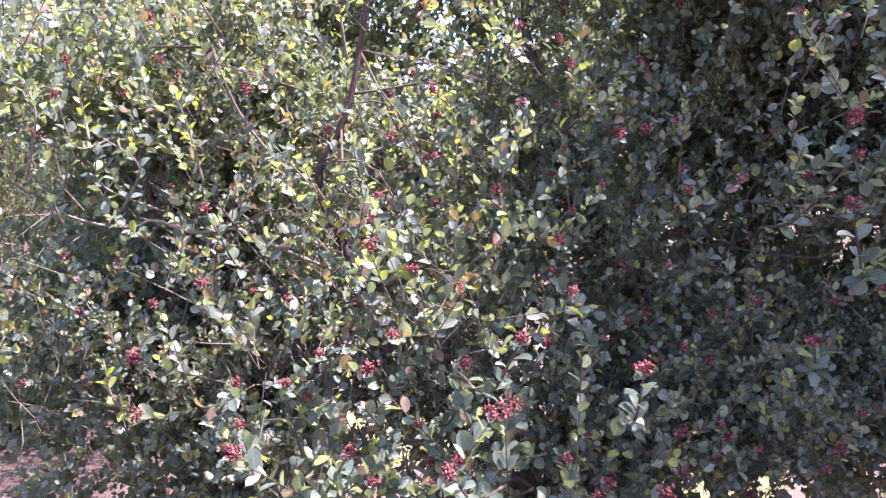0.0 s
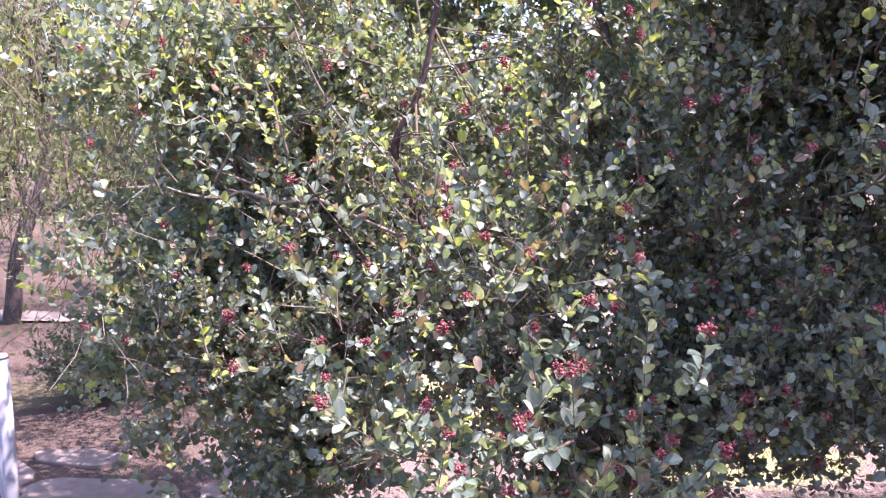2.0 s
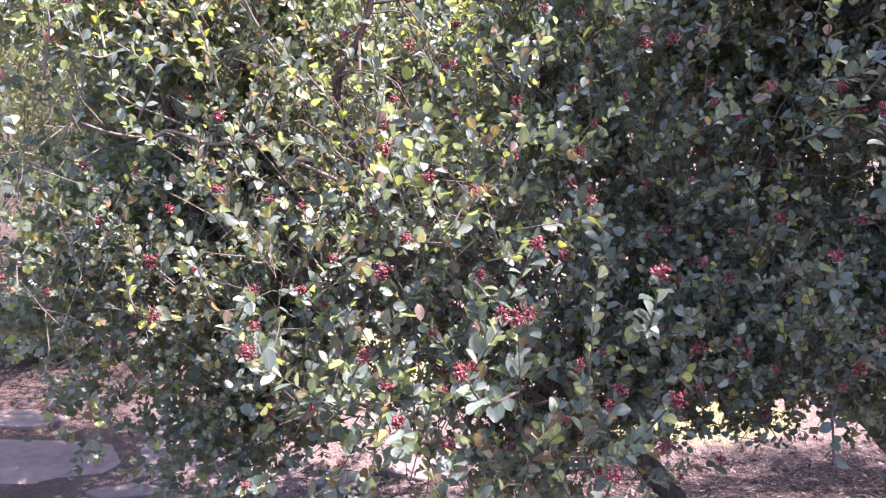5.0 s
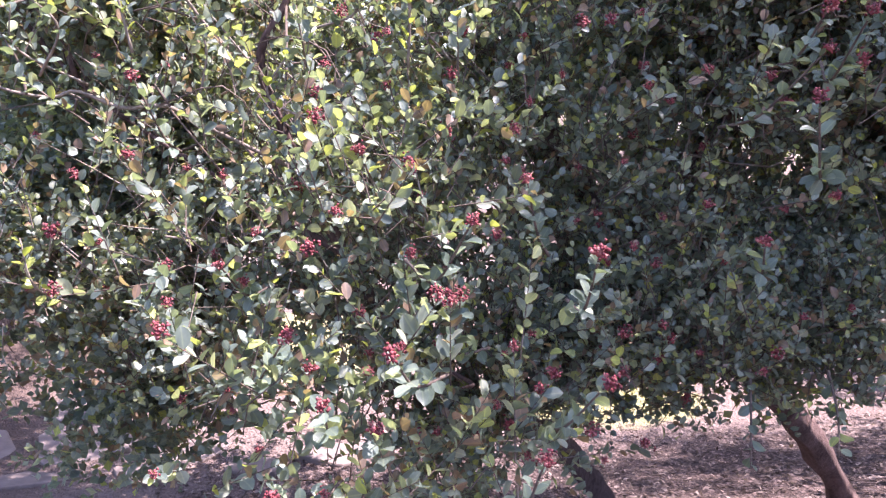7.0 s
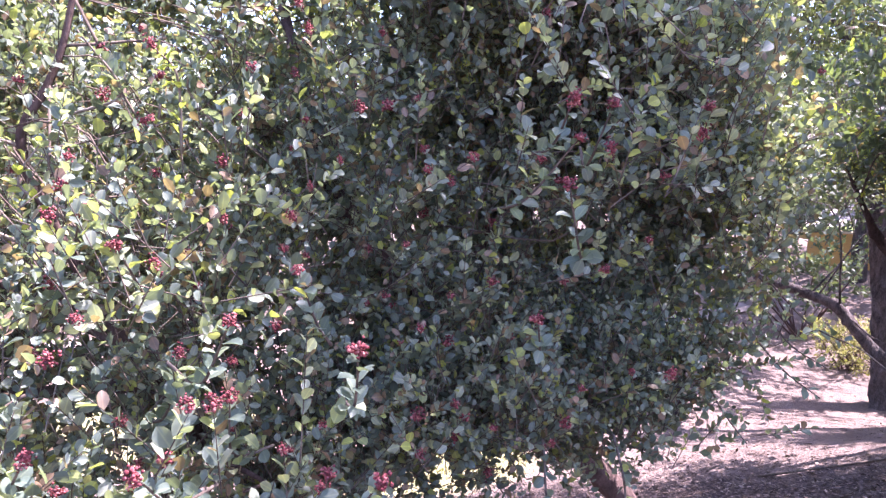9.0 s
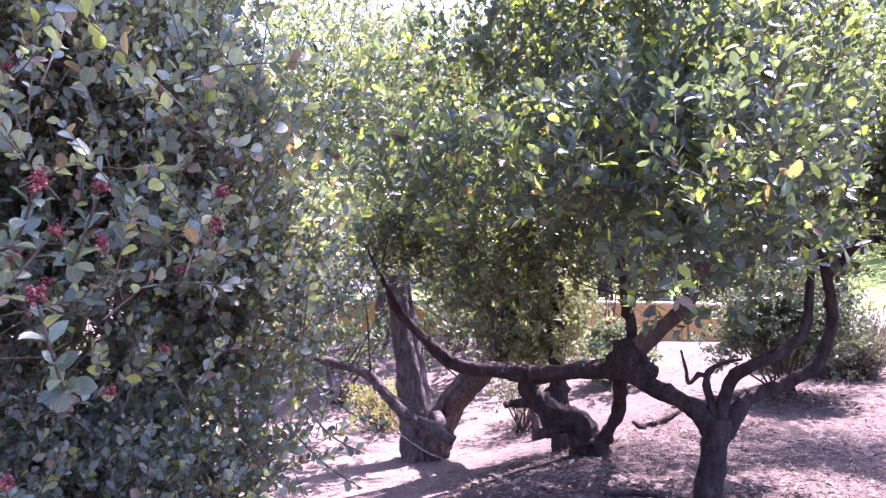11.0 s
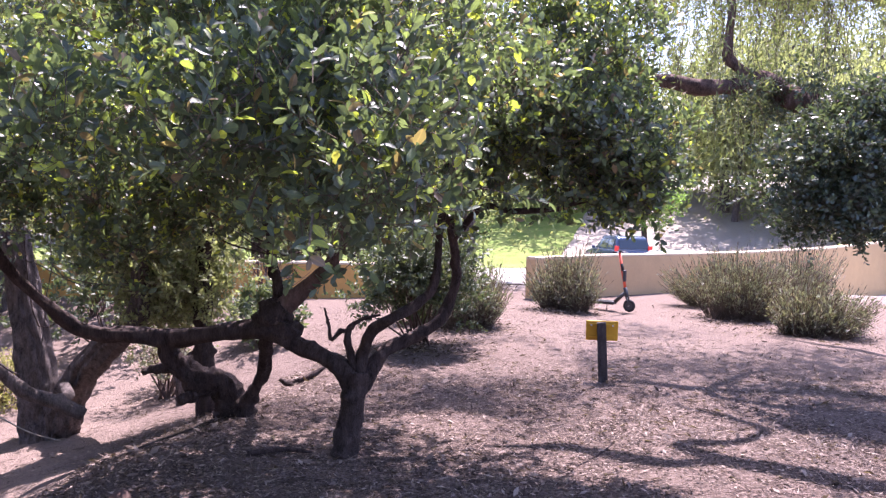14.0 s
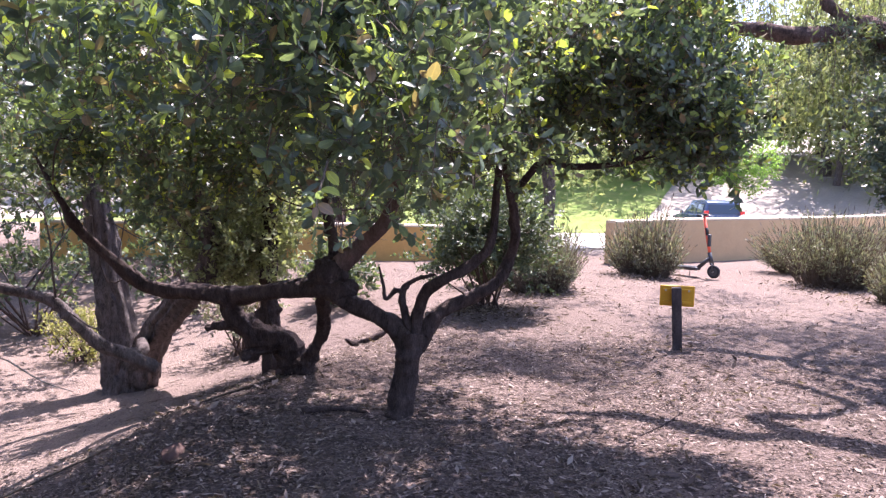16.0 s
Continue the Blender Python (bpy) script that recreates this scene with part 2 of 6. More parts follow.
def part(name, shape, material, parent=None, label="", smooth=True, kind=""):
    """One mesh object; shape is (verts, tris), a bmesh or a ready mesh."""
    if isinstance(shape, bmesh.types.BMesh):
        me = bpy.data.meshes.new(name)
        shape.to_mesh(me)
        shape.free()
    elif isinstance(shape, tuple):
        me = mesh_of(name, *shape, smooth=smooth)
    else:
        me = shape
    if material is not None and not me.materials:
        me.materials.append(material)
    ob = new(name, me)
    ob.parent = parent
    return tagged(ob, label, kind=kind)


def thing(name, label, category, at=(0, 0, 0), group="", turn=0.0):
    ob = new(name)
    ob.empty_display_size = 0.1
    ob.matrix_basis = pose(*at, 0, 0, turn)
    return tagged(ob, label, category, group)


def spline(points, count):
    """A smooth line through the control points."""
    p = np.asarray(points, float)
    p = np.vstack([2 * p[0] - p[1], p, 2 * p[-1] - p[-2]])
    n = len(p) - 3
    u = np.linspace(0, n - 1e-6, count)
    i = u.astype(int)
    t = (u - i)[:, None]
    a, b, c, d = p[i], p[i + 1], p[i + 2], p[i + 3]
    return 0.5 * (2 * b + (c - a) * t + (2 * a - 5 * b + 4 * c - d) * t ** 2 + (3 * b - a - 3 * c + d) * t ** 3)


def tube(points, radii, rings=24, sides=12, rough=0.12, seed=0, knots=0, furrow=0.0):
    """A limb: a bent, tapered, lumpy tube with closed ends."""
    r = np.random.default_rng(seed)
    line = spline(points, rings)
    rad = np.interp(np.linspace(0, 1, rings), np.linspace(0, 1, len(radii)), radii)
    tang = np.gradient(line, axis=0)
    tang /= np.linalg.norm(tang, axis=1)[:, None] + 1e-9
    up = np.array([0.31, 0.22, 0.92]) if abs(tang[0, 2]) < 0.8 else np.array([0.9, 0.3, 0.1])
    side = np.cross(tang, up)
    side /= np.linalg.norm(side, axis=1)[:, None] + 1e-9
    over = np.cross(side, tang)
    ang = np.linspace(0, 2 * np.pi, sides, endpoint=False)
    k = np.arange(rings)[:, None]
    ph = r.uniform(0, 6, 6)
    grit = r.normal(0, 0.3, (rings, sides))
    grit = (grit + np.roll(grit, 1, 0) + np.roll(grit, -1, 0) + np.roll(grit, 2, 0)) / 2.6
    lump = 1 + rough * (0.5 * np.sin(3 * ang + ph[0] + 0.35 * k) + 0.6 * np.sin(2 * ang - ph[1] + 0.23 * k) + 0.5 * np.sin(5 * ang + ph[2] + 0.5 * np.sin(k * 0.4))
                        + 0.3 * np.sin(k * 0.37 + ph[3]) + 0.25 * np.sin(k * 0.83 + ang + ph[4]) + grit)
    for _ in range(knots):
        kr, ka, w = r.uniform(0.1, 0.9) * rings, r.uniform(0, 6.28), r.uniform(1.2, 2.4)
        lump += 0.5 * np.exp(-((k - kr) / w) ** 2 - (np.angle(np.exp(1j * (ang - ka))) / 0.6) ** 2)
    if furrow:
        turn_ = ang[None] + 0.2 * np.sin(k * 0.11 + ph[5]) + 0.06 * np.sin(k * 0.45 + 2 * ang)
        lump = lump + furrow * (np.abs(np.sin(4.5 * turn_)) + 0.5 * np.abs(np.sin(7.5 * turn_ + ph[1])) - 0.9)
    off = (rad[:, None] * lump)[:, :, None]
    v = line[:, None] + off * (np.cos(ang)[None, :, None] * side[:, None] + np.sin(ang)[None, :, None] * over[:, None])
    v = np.vstack([v.reshape(-1, 3), line[:1], line[-1:]])
    f = []
    for i in range(rings - 1):
        for j in range(sides):
            a, b = i * sides + j, i * sides + (j + 1) % sides
            f += [(a, b, b + sides), (a, b + sides, a + sides)]
    e = rings * sides
    for j in range(sides):
        f += [(e, (j + 1) % sides, j), (e + 1, e - sides + j, e - sides + (j + 1) % sides)]
    return v, np.array(f)


def sticks(a, b, ra, rb):
    """Many straight three-sided twigs, from points a to points b."""
    a, b = np.asarray(a, float), np.asarray(b, float)
    n = len(a)
    d = b - a
    d /= np.linalg.norm(d, axis=1)[:, None] + 1e-9
    ref = np.where(np.abs(d[:, 2:3]) < 0.9, [[0, 0, 1.0]], [[1.0, 0, 0]])
    s = np.cross(d, ref)
    s /= np.linalg.norm(s, axis=1)[:, None] + 1e-9
    o = np.cross(s, d)
    v = np.empty((n, 6, 3))
    for j in range(3):
        w = math.cos(2.094 * j) * s + math.sin(2.094 * j) * o
        v[:, j] = a + w * np.reshape(ra, (-1, 1))
        v[:, 3 + j] = b + w * np.reshape(rb, (-1, 1))
    t = np.array([(0, 1, 4), (0, 4, 3), (1, 2, 5), (1, 5, 4), (2, 0, 3), (2, 3, 5)])
    f = (np.arange(n)[:, None, None] * 6 + t[None]).reshape(-1, 3)
    return v.reshape(-1, 3), f


LEAF_FINE = (np.array([(0, 0, 0), (.2, .36, .13), (.62, .48, .17), (1, 0, -.12), (.62, -.48, .15), (.2, -.36, .12), (.28, 0, 0), (.68, 0, -.02), (.9, .27, .03), (.9, -.27, .0)]),
             np.array([(0, 6, 1), (0, 5, 6), (1, 6, 7), (1, 7, 2), (6, 5, 4), (6, 4, 7), (2, 7, 8), (8, 7, 3), (7, 4, 9), (7, 9, 3)]))
LEAF_MID = (np.array([(0, 0, 0), (.3, .44, .14), (.75, .4, .1), (1, 0, -.08), (.75, -.4, .12), (.3, -.44, .13)]),
            np.array([(0, 5, 1), (1, 5, 4), (1, 4, 2), (2, 4, 3)]))
LEAF_OVAL = (np.array([(0, 0, 0), (.17, 0, 0), (.4, 0, .0), (.63, 0, -.02), (.85, 0, -.05), (1, 0, -.09)]
                      + [(u, s * w, z) for s in (1, -1) for u, w, z in ((.1, .2, .07), (.26, .38, .12), (.48, .49, .15), (.7, .46, .13), (.88, .3, .06))]),
             np.array([q if s else q[::-1] for s, o in ((True, 6), (False, 11)) for q in
                       ((0, 1, o), (1, o + 1, o), (1, 2, o + 1), (2, o + 2, o + 1), (2, 3, o + 2), (3, o + 3, o + 2), (3, 4, o + 3), (4, o + 4, o + 3), (4, 5, o + 4))]))
LEAF_THIN = (np.array([(0, 0, 0), (.45, .5, .05), (1, 0, 0), (.45, -.5, .05)]), np.array([(0, 3, 1), (1, 3, 2)]))


def leaves(pos, axis, face, length, width, shape):
    """Many blades: where each starts, the way it points, the way its face looks, its size."""
    a = axis / (np.linalg.norm(axis, axis=1)[:, None] + 1e-9)
    n = face - a * np.sum(face * a, axis=1)[:, None]
    n /= np.linalg.norm(n, axis=1)[:, None] + 1e-9
    s = np.cross(n, a)
    T, F = shape
    L, W = length[:, None, None], width[:, None, None]
    v = pos[:, None] + L * T[None, :, 0:1] * a[:, None] + W * T[None, :, 1:2] * s[:, None] + W * T[None, :, 2:3] * n[:, None]
    f = (np.arange(len(pos))[:, None, None] * len(T) + F[None]).reshape(-1, 3)
    return v.reshape(-1, 3), f, np.tile(T[:, :2] + (0, 0.5), (len(pos), 1))


def clumpy(p, f, seed):
    """A smooth value about -1 to 1 in space, to open gaps in a crown."""
    q = p * f + seed
    return (np.sin(q[:, 0] + 1.7 * np.sin(q[:, 1] * 0.8)) + np.sin(q[:, 1] * 1.1 + 1.5 * np.sin(q[:, 2] * 0.9)) + np.sin(q[:, 2] * 1.2 + 1.6 * np.sin(q[:, 0] * 0.7))) / 3


def crown_points(blobs, count, shell, seed, gap=-0.35, freq=3.2):
    """Places for shoots in a union of uneven rounded masses, denser towards the outside, with gaps; and the ways that point outwards."""
    r = np.random.default_rng(seed)
    b = np.array(blobs, float)
    weight = b[:, 6] if b.shape[1] > 6 else b[:, 3] * b[:, 4] * b[:, 5]
    pick = r.choice(len(b), count * 2, p=weight / weight.sum())
    d = r.normal(size=(count * 2, 3))
    d /= np.linalg.norm(d, axis=1)[:, None]
    rad = r.uniform(0, 1, count * 2) ** shell
    rad *= 1 + 0.16 * clumpy(d * 2 + pick[:, None], 2.1, seed)
    p = b[pick, :3] + d * rad[:, None] * b[pick, 3:6]
    keep = clumpy(p, freq, seed * 1.3) > gap
    return p[keep][:count], d[keep][:count]


def clump_points(blobs, clumps, per, radius, seed, gap=-0.45, freq=3.4):
    """Places for shoots gathered in tufts, as a crown grows, with dark hollows between the tufts."""
    r = np.random.default_rng(seed + 1)
    c, _ = crown_points(blobs, clumps, 0.42, seed, gap, freq)
    d = r.normal(size=(len(c), per, 3)) + (0, 0, 0.35)
    d /= np.linalg.norm(d, axis=2)[:, :, None]
    size = radius * r.uniform(0.6, 1.35, (len(c), 1, 1))
    p = c[:, None] + d * size * (r.uniform(0, 1, (len(c), per, 1)) ** 0.45) * (1.1, 1.1, 0.8)
    return p.reshape(-1, 3), d.reshape(-1, 3)


def near_far(pos, axis, near_mask, *rest, fine=LEAF_FINE, coarse=LEAF_MID, **more):
    """Shoots in two grades: finer blades where the mask holds."""
    reach, per, leaf, spread, seed = rest
    got = [shoots(pos[m], axis[m], reach, per, leaf, spread, seed + i, s, **more) for i, (m, s) in enumerate(((near_mask, fine), (~near_mask, coarse)))]
    return got[0][0], got[1][0], join([got[0][1], got[1][1]]), np.vstack([got[0][2], got[1][2]])


def shoots(pos, axis, reach, per, leaf, spread, seed, shape, up=0.6, droop=0.0):
    """Leafy shoots: stems from pos along axis with leaves in a spiral. Returns leaf chunk, stem chunk, tips."""
    r = np.random.default_rng(seed)
    n = len(pos)
    axis = axis / (np.linalg.norm(axis, axis=1)[:, None] + 1e-9)
    L = reach * r.uniform(0.6, 1.35, n)
    tip = pos + axis * L[:, None]
    tip[:, 2] -= droop * L
    ref = r.normal(size=(n, 3))
    s = np.cross(axis, ref)
    s /= np.linalg.norm(s, axis=1)[:, None] + 1e-9
    o = np.cross(axis, s)
    k = np.arange(per)
    u = (k + 0.6) / per
    ang = (k * 2.4)[None] + r.uniform(0, 6.28, n)[:, None] + r.normal(0, 0.35, (n, per))
    radial = np.cos(ang)[:, :, None] * s[:, None] + np.sin(ang)[:, :, None] * o[:, None]
    base = pos[:, None] + (tip - pos)[:, None] * u[None, :, None]
    way = axis[:, None] * r.uniform(0.35, 1.0, (n, per, 1)) + radial * spread
    way[:, :, 2] += 0.15
    face = radial * -0.3 + axis[:, None] * 0.6 + r.normal(0, 0.55, (n, per, 3))
    face[:, :, 2] += up
    size = leaf[0] * r.uniform(0.6, 1.25, (n, per)) * (1 - 0.35 * (u[None] > 0.85))
    wide = size * leaf[1] * r.uniform(0.8, 1.2, (n, per))
    keep = r.uniform(size=(n, per)).ravel() < 0.9
    chunk = leaves(base.reshape(-1, 3)[keep], way.reshape(-1, 3)[keep], face.reshape(-1, 3)[keep], size.ravel()[keep], wide.ravel()[keep], shape)
    stem = sticks(pos - axis * 0.06, tip, 0.002 + 0 * L, 0.0009 + 0 * L)
    return chunk, stem, tip


def branchlets(pos, hubs, share, seed, r0=0.012, longest=1.5):
    """Thin boughs that lead from the nearest limb point to some of the shoots."""
    r = np.random.default_rng(seed)
    take = r.choice(len(pos), min(share, len(pos)), replace=False)
    hubs = np.asarray(hubs, float)
    chunks = []
    for i in take:
        p = pos[i]
        d = np.linalg.norm(hubs - p, axis=1)
        h = hubs[r.choice(np.argsort(d)[:30])]
        far = np.linalg.norm(p - h)
        if far > longest:
            continue
        m1 = h + (p - h) * 0.35 + r.normal(0, 0.16, 3) * far
        m2 = h + (p - h) * 0.7 + r.normal(0, 0.13, 3) * far
        chunks.append(tube([h, m1, m2, p], [r0 * r.uniform(0.6, 1.5), r0 * 0.6, 0.003], 12, 5, 0.1, int(r.integers(1 << 30))))
    return join(chunks)


def box(w, d, h, bevel=0.0, segments=2, at=(0, 0, 0)):
    bm = bmesh.new()
    bmesh.ops.create_cube(bm, size=1.0, matrix=Matrix.Translation(at) @ Matrix.Diagonal((w, d, h, 1)))
    if bevel:
        bmesh.ops.bevel(bm, geom=bm.edges[:], offset=bevel, segments=segments, profile=0.5, affect="EDGES")
    return bm


def rod(a, b, r1, r2=None, sides=16, bm=None):
    bm = bm or bmesh.new()
    a, b = Vector(a), Vector(b)
    d = b - a
    m = Matrix.Translation((a + b) / 2) @ d.to_track_quat("Z", "Y").to_matrix().to_4x4()
    bmesh.ops.create_cone(bm, cap_ends=True, segments=sides, radius1=r1, radius2=r1 if r2 is None else r2, depth=d.length, matrix=m)
    for f in bm.faces:
        f.smooth = len(f.verts) == 4
    return bm


def ring(radius, thick, sides=28, rim=10):
    """A wheel's tyre, lying in the xz plane."""
    v, f = [], []
    for i in range(sides):
        for j in range(rim):
            a, b = 2 * math.pi * i / sides, 2 * math.pi * j / rim
            q = radius + thick * math.cos(b)
            v.append((q * math.cos(a), thick * math.sin(b), q * math.sin(a)))
            p, s = i * rim, ((i + 1) % sides) * rim
            f += [(p + j, s + j, s + (j + 1) % rim), (p + j, s + (j + 1) % rim, p + (j + 1) % rim)]
    return np.array(v), np.array(f)


# ---- the ground ----
def ground_material():
    n = Nodes("dirt_and_leaf_litter")
    geo = n.tree.nodes.new("ShaderNodeNewGeometry").outputs["Position"]
    xyz = n.add("ShaderNodeSeparateXYZ", Vector=geo)

    def calc(op, a, b=0.0, c=0.0):
        node = n.tree.nodes.new("ShaderNodeMath")
        node.operation = op
        for socket, value in zip(node.inputs, (a, b, c)):
            if isinstance(value, bpy.types.NodeSocket):
                n.link(value, socket)
            else:
                socket.default_value = value
        return node.outputs[0]

    big = n.noise(0.55, 5.0, 0.65, geo)
    mid = n.noise(4.0, 6.0, 0.7, geo)
    fine = n.noise(38.0, 5.0, 0.75, geo)
    chips = n.tree.nodes.new("ShaderNodeTexVoronoi")
    chips.inputs["Scale"].default_value = 55.0
    n.link(geo, chips.inputs["Vector"])
    dirt = n.mix(0.5, n.ramp(mid, [(0.3, (0.118, 0.084, 0.072)), (0.7, (0.188, 0.142, 0.12))]), n.ramp(fine, [(0.3, (0.066, 0.046, 0.039)), (0.72, (0.25, 0.192, 0.162))]))
    litter = n.mix(0.75, n.ramp(fine, [(0.34, (0.018, 0.012, 0.01)), (0.5, (0.06, 0.042, 0.036)), (0.68, (0.17, 0.128, 0.114))]), n.ramp(chips.outputs["Color"], [(0.1, (0.12, 0.12, 0.12)), (0.9, (0.88, 0.88, 0.88))]), "OVERLAY")
    # litter lies on the mound, thins out towards the trail and the wall
    edge = calc("SUBTRACT", calc("MULTIPLY_ADD", xyz.outputs["X"], 0.48, 1.7), xyz.outputs["Y"])
    edge = calc("ADD", edge, calc("MULTIPLY_ADD", big, 3.0, -1.5))
    on = n.ramp(calc("MULTIPLY_ADD", edge, 0.5, 0.3), [(0.2, (0, 0, 0)), (0.6, (1, 1, 1))])
    far = n.ramp(calc("MULTIPLY_ADD", xyz.outputs["X"], 0.1, calc("MULTIPLY_ADD", big, 0.4, -0.5)), [(0.35, (1, 1, 1)), (0.75, (0.25, 0.25, 0.25))])
    share = n.mix(1.0, on, far, "MULTIPLY")
    patch = n.ramp(mid, [(0.35, (0.35, 0.35, 0.35)), (0.6, (1, 1, 1))])
    share = n.mix(1.0, share, patch, "MULTIPLY")
    soil = n.mix(share, dirt, litter)
    dx = calc("MULTIPLY", calc("SUBTRACT", xyz.outputs["X"], 1.6), 1 / 2.8)
    dy = calc("MULTIPLY", calc("SUBTRACT", xyz.outputs["Y"], 3.5), 1 / 1.5)
    lump = calc("ADD", calc("ADD", calc("MULTIPLY", dx, dx), calc("MULTIPLY", dy, dy)), calc("MULTIPLY_ADD", mid, 1.2, -0.6))
    soil = n.mix(n.ramp(lump, [(0.6, (0.9, 0.9, 0.9)), (1.0, (0, 0, 0))]), soil, litter)
    # thin grass on the flat beyond the berry tree and on the left bank
    turf = n.mix(0.5, n.ramp(fine, [(0.3, (0.17, 0.165, 0.07)), (0.7, (0.32, 0.3, 0.15))]), (0.25, 0.235, 0.11))
    for gx, gy, rx, ry in ((1.6, 5.42, 1.0, 0.5), (-5.2, 6.9, 1.8, 0.6), (-0.9, 6.9, 1.9, 1.1)):
        dx = calc("MULTIPLY", calc("SUBTRACT", xyz.outputs["X"], gx), 1 / rx)
        dy = calc("MULTIPLY", calc("SUBTRACT", xyz.outputs["Y"], gy), 1 / ry)
        d2 = calc("ADD", calc("MULTIPLY", dx, dx), calc("MULTIPLY", dy, dy))
        lump = calc("ADD", d2, calc("MULTIPLY_ADD", mid, 1.6, -0.8))
        soil = n.mix(n.ramp(lump, [(0.55, (0.85, 0.85, 0.85)), (1.0, (0, 0, 0))]), soil, turf)
    # left bank: brown soil, its colour darkened further for the shade on it
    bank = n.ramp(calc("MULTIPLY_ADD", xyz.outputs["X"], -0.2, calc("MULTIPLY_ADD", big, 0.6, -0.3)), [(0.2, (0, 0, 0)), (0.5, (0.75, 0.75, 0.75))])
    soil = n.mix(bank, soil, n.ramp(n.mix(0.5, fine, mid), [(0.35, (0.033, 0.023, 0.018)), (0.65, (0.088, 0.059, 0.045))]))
    pale = n.mix(0.5, n.ramp(mid, [(0.3, (0.22, 0.19, 0.165)), (0.7, (0.33, 0.29, 0.25))]), n.ramp(fine, [(0.3, (0.2, 0.17, 0.145)), (0.7, (0.34, 0.3, 0.26))]))
    soil = n.mix(n.ramp(calc("MULTIPLY_ADD", xyz.outputs["X"], 0.1, calc("MULTIPLY_ADD", big, 0.5, -1.75)), [(0.2, (0, 0, 0)), (0.6, (1, 1, 1))]), soil, pale)
    n.base(soil, 0.95, 0.1)
    n.bump(n.mix(0.5, n.mix(0.6, fine, mid), chips.outputs["Distance"]), 1.0, 0.03)
    return n.mat


def grid_sheet(xs, ys, lift=0.0):
    X, Y = np.meshgrid(xs, ys, indexing="ij")
    v = np.stack([X, Y, height(X, Y) + lift], -1).reshape(-1, 3)
    nx, ny = len(xs), len(ys)
    i, j = np.meshgrid(np.arange(nx - 1), np.arange(ny - 1), indexing="ij")
    a = (i * ny + j).ravel()
    f = np.stack([np.stack([a, a + ny, a + ny + 1], -1), np.stack([a, a + ny + 1, a + 1], -1)], 1).reshape(-1, 3)
    return v, f


axis = np.linspace(-1, 1, 231)
axis = 16 * axis + 380 * np.abs(axis) ** 5 * axis
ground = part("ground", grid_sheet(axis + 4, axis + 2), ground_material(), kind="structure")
tagged(ground, "pinkish dry dirt ground covered with leaf litter", "ground")


def flat_patch(name, corners, material, lift, label, category, cells=24):
    """A piece of paving or lawn that follows the ground inside four corners."""
    c = np.array(corners, float)
    u = np.linspace(0, 1, cells)
    U, V = np.meshgrid(u, u, indexing="ij")
    q = ((1 - U) * (1 - V))[..., None] * c[0] + (U * (1 - V))[..., None] * c[1] + (U * V)[..., None] * c[2] + ((1 - U) * V)[..., None] * c[3]
    q = q + 0.12 * np.stack([wob(q[..., 0], q[..., 1], 1.1), wob(q[..., 1], q[..., 0], 1.3)], -1)
    v = np.concatenate([q, (height(q[..., 0], q[..., 1]) + lift)[..., None]], -1).reshape(-1, 3)
    i, j = np.meshgrid(np.arange(cells - 1), np.arange(cells - 1), indexing="ij")
    a = (i * cells + j).ravel()
    f = np.stack([np.stack([a, a + cells, a + cells + 1], -1), np.stack([a, a + cells + 1, a + 1], -1)], 1).reshape(-1, 3)
    ob = part(name, (v, f), material, kind="structure")
    return tagged(ob, label, category)


def turf_material():
    n = Nodes("mown_turf")
    geo = n.tree.nodes.new("ShaderNodeNewGeometry").outputs["Position"]
    f, g = n.noise(30.0, 5.0, 0.7, geo), n.noise(1.3, 4.0, 0.6, geo)
    n.base(n.mix(0.5, n.ramp(f, [(0.3, (0.07, 0.12, 0.025)), (0.7, (0.16, 0.21, 0.055))]), n.ramp(g, [(0.35, (0.1, 0.15, 0.03)), (0.65, (0.2, 0.2, 0.075))])), 0.95, 0.1)
    n.bump(f, 0.6, 0.02)
    return n.mat


M_TURF = turf_material()
flat_patch("lawn", [(37, 4.0), (70, 2), (74, 36), (26, 34)], M_TURF, 0.05, "bright green lawn behind the low wall", "lawn", 40)
flat_patch("parking_lot", [(17.2, 7.5), (24, -12), (44, -16), (37, 9.0)], M_CONCRETE, 0.03, "pale sunlit parking lot behind the wall", "parking lot", 40)
flat_patch("path", [(13.2, 3.0), (13.6, 4.4), (21, 7.2), (21, 3.6)], M_CONCRETE, 0.03, "white concrete path through the wall's gap", "path", 30)
flat_patch("path", [(-16, 10.2), (-16, 11.1), (9, 11.5), (9, 10.8)], M_PALE_DIRT, 0.03, "pale sunlit footpath behind the shrubs", "path", 40)

